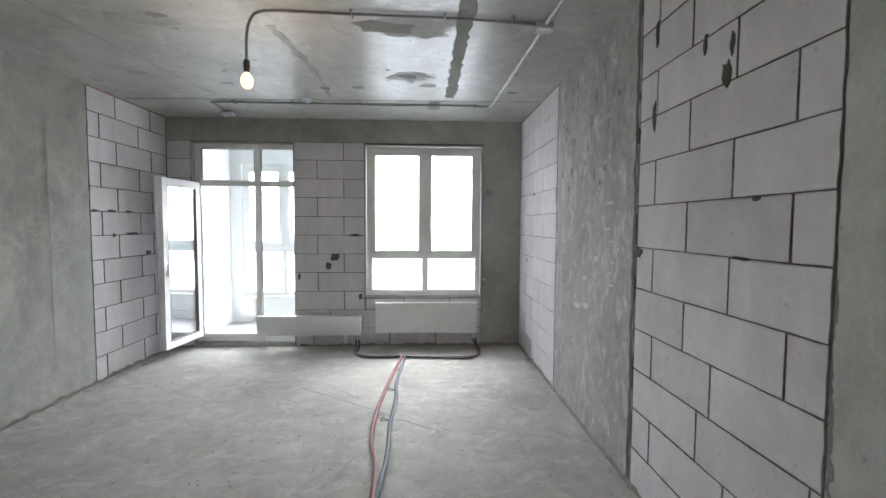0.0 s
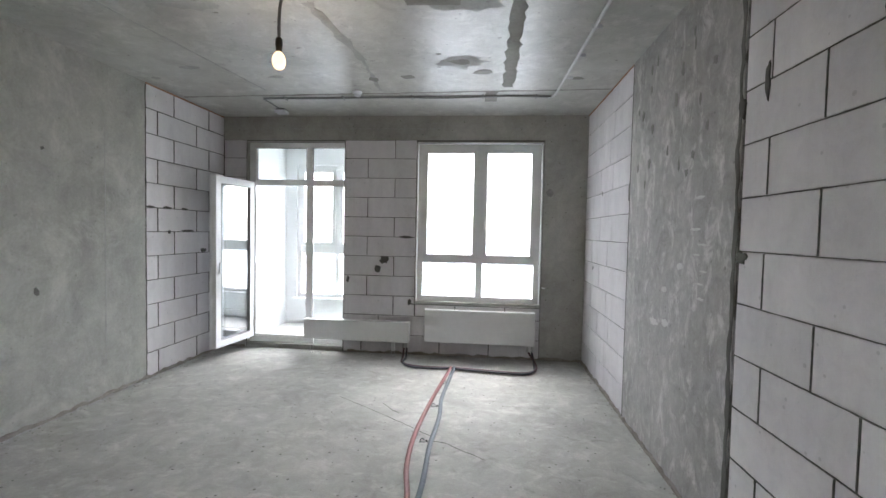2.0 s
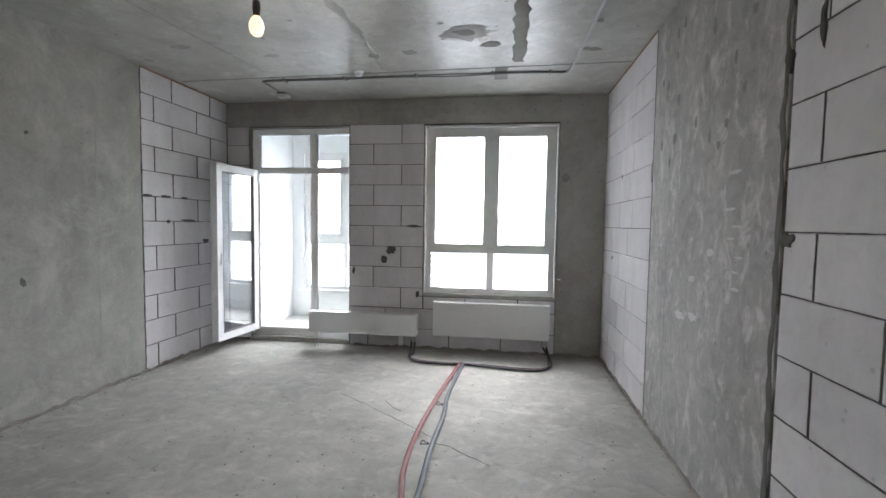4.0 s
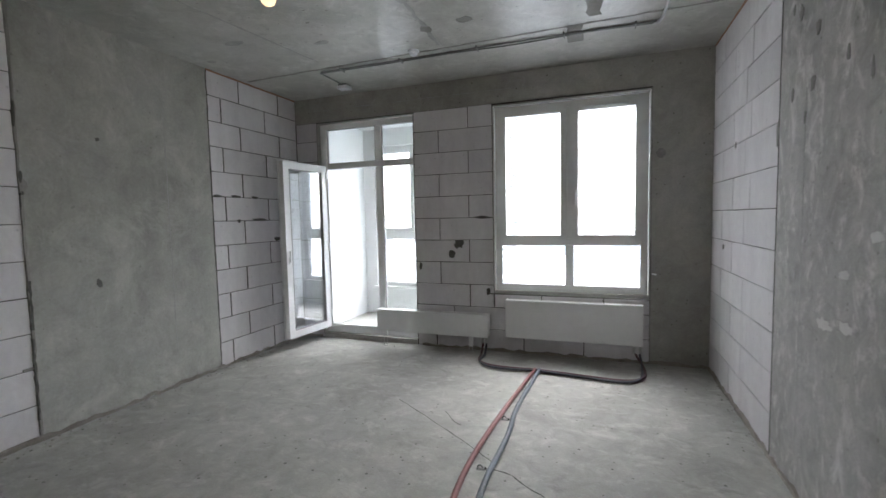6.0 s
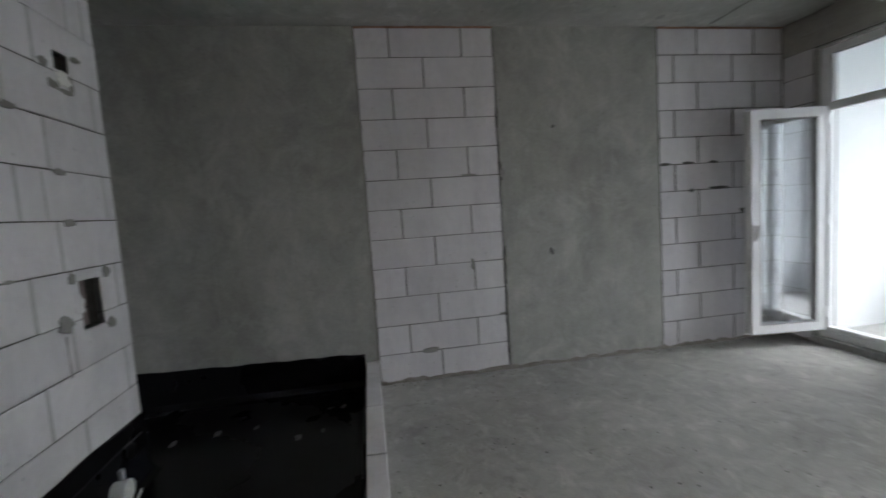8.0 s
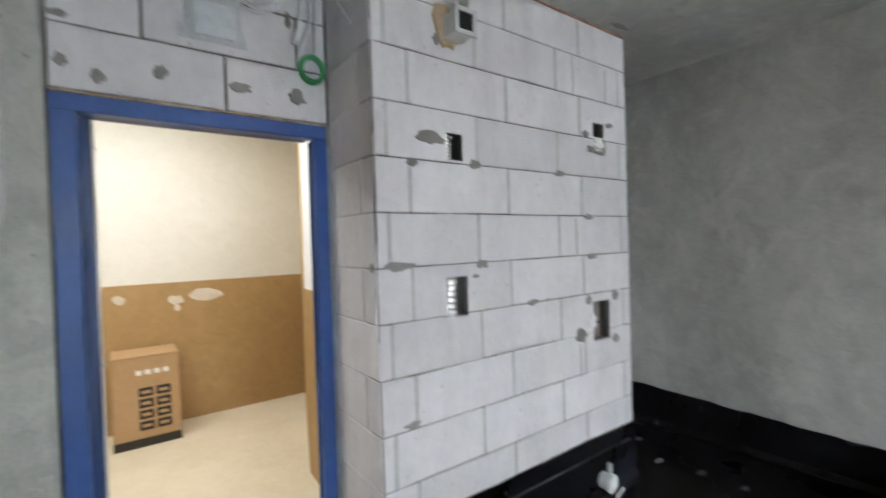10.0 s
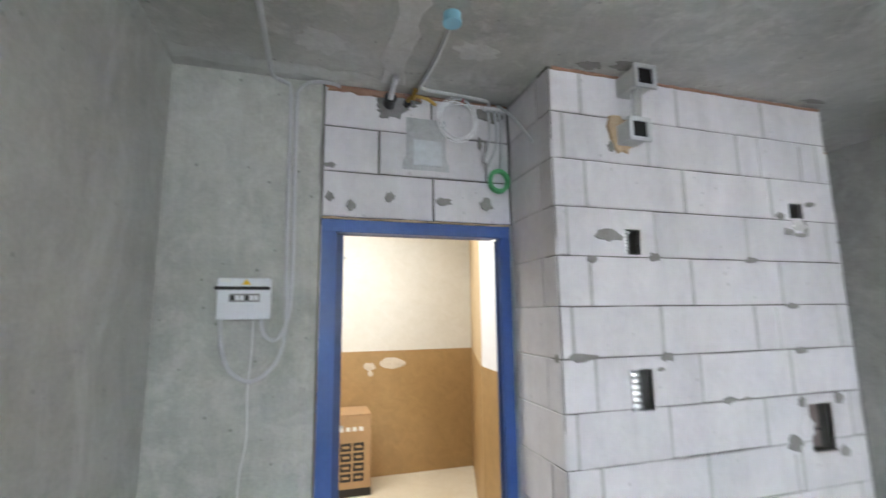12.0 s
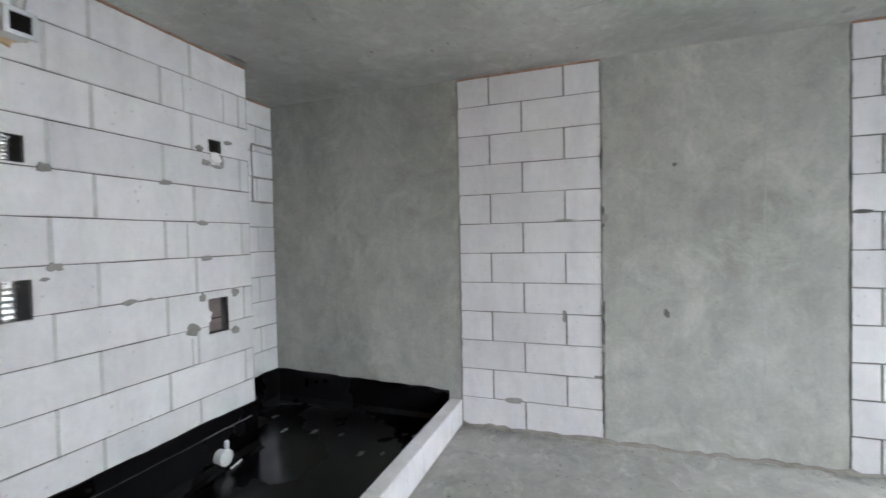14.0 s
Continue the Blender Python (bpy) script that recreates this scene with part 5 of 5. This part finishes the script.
# board marks left in the concrete by the formwork
for w, kind, at, a, b, width in ((left, "v", 4.22, 0.3, 2.5, 0.012), (left, "v", 0.75, 0.5, 1.7, 0.006),
                                 (right, "v", -4.06, 0.2, 2.1, 0.012), (front, "u", 2.84, -3.0, 1.4, 0.006)):
    part("formwork_mark", ribbon(at, a, b, width, int(abs(at) * 100) + 7, 0.0045, kind, 0.10, 0.9), PATCH_MID, w)

for n, (y, z, a, b) in enumerate(((3.222, 1.61, 0.16, 0.018), (3.125, 1.524, 0.13, 0.016), (3.192, 1.464, 0.10, 0.014), (3.11, 1.375, 0.09, 0.014), (3.146, 1.302, 0.10, 0.016), (3.123, 1.22, 0.09, 0.022),
                                  (3.625, 1.212, 0.12, 0.05), (3.79, 0.962, 0.16, 0.07), (3.60, 0.992, 0.14, 0.06), (3.399, 1.38, 0.10, 0.05), (3.181, 1.791, 0.14, 0.02))):
    part("pale_scratch", blob(-y, z, a, b, 370 + n, 0.004, None, 17), PALE_PATCH, right)
spot = random.Random(5)
smears(right, [(spot.uniform(-4.25, -3.0), spot.uniform(1.9, 2.85), spot.uniform(0.025, 0.05), spot.uniform(0.05, 0.09)) for k in range(16)], PATCH_DARK, 340, 0.005)

# ---- town far below the windows, distance haze painted into its colours ----
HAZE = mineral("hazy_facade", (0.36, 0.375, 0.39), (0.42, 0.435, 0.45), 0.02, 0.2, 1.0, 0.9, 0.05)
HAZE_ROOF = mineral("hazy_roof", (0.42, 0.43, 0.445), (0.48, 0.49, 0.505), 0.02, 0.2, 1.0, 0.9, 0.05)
town = random.Random(21)
for k in range(14):
    bx, by = town.uniform(-420, 320), town.uniform(380, 900)
    bw, bd, bh = town.uniform(20, 60), town.uniform(14, 20), town.choice((15, 18, 27, 30, 36))
    house = thing("apartment_building", "pale apartment block far below the window, haze put into its colour", "building", pose(bx, by, -42, 0, 0, town.uniform(-25, 25)), "far apartment blocks")
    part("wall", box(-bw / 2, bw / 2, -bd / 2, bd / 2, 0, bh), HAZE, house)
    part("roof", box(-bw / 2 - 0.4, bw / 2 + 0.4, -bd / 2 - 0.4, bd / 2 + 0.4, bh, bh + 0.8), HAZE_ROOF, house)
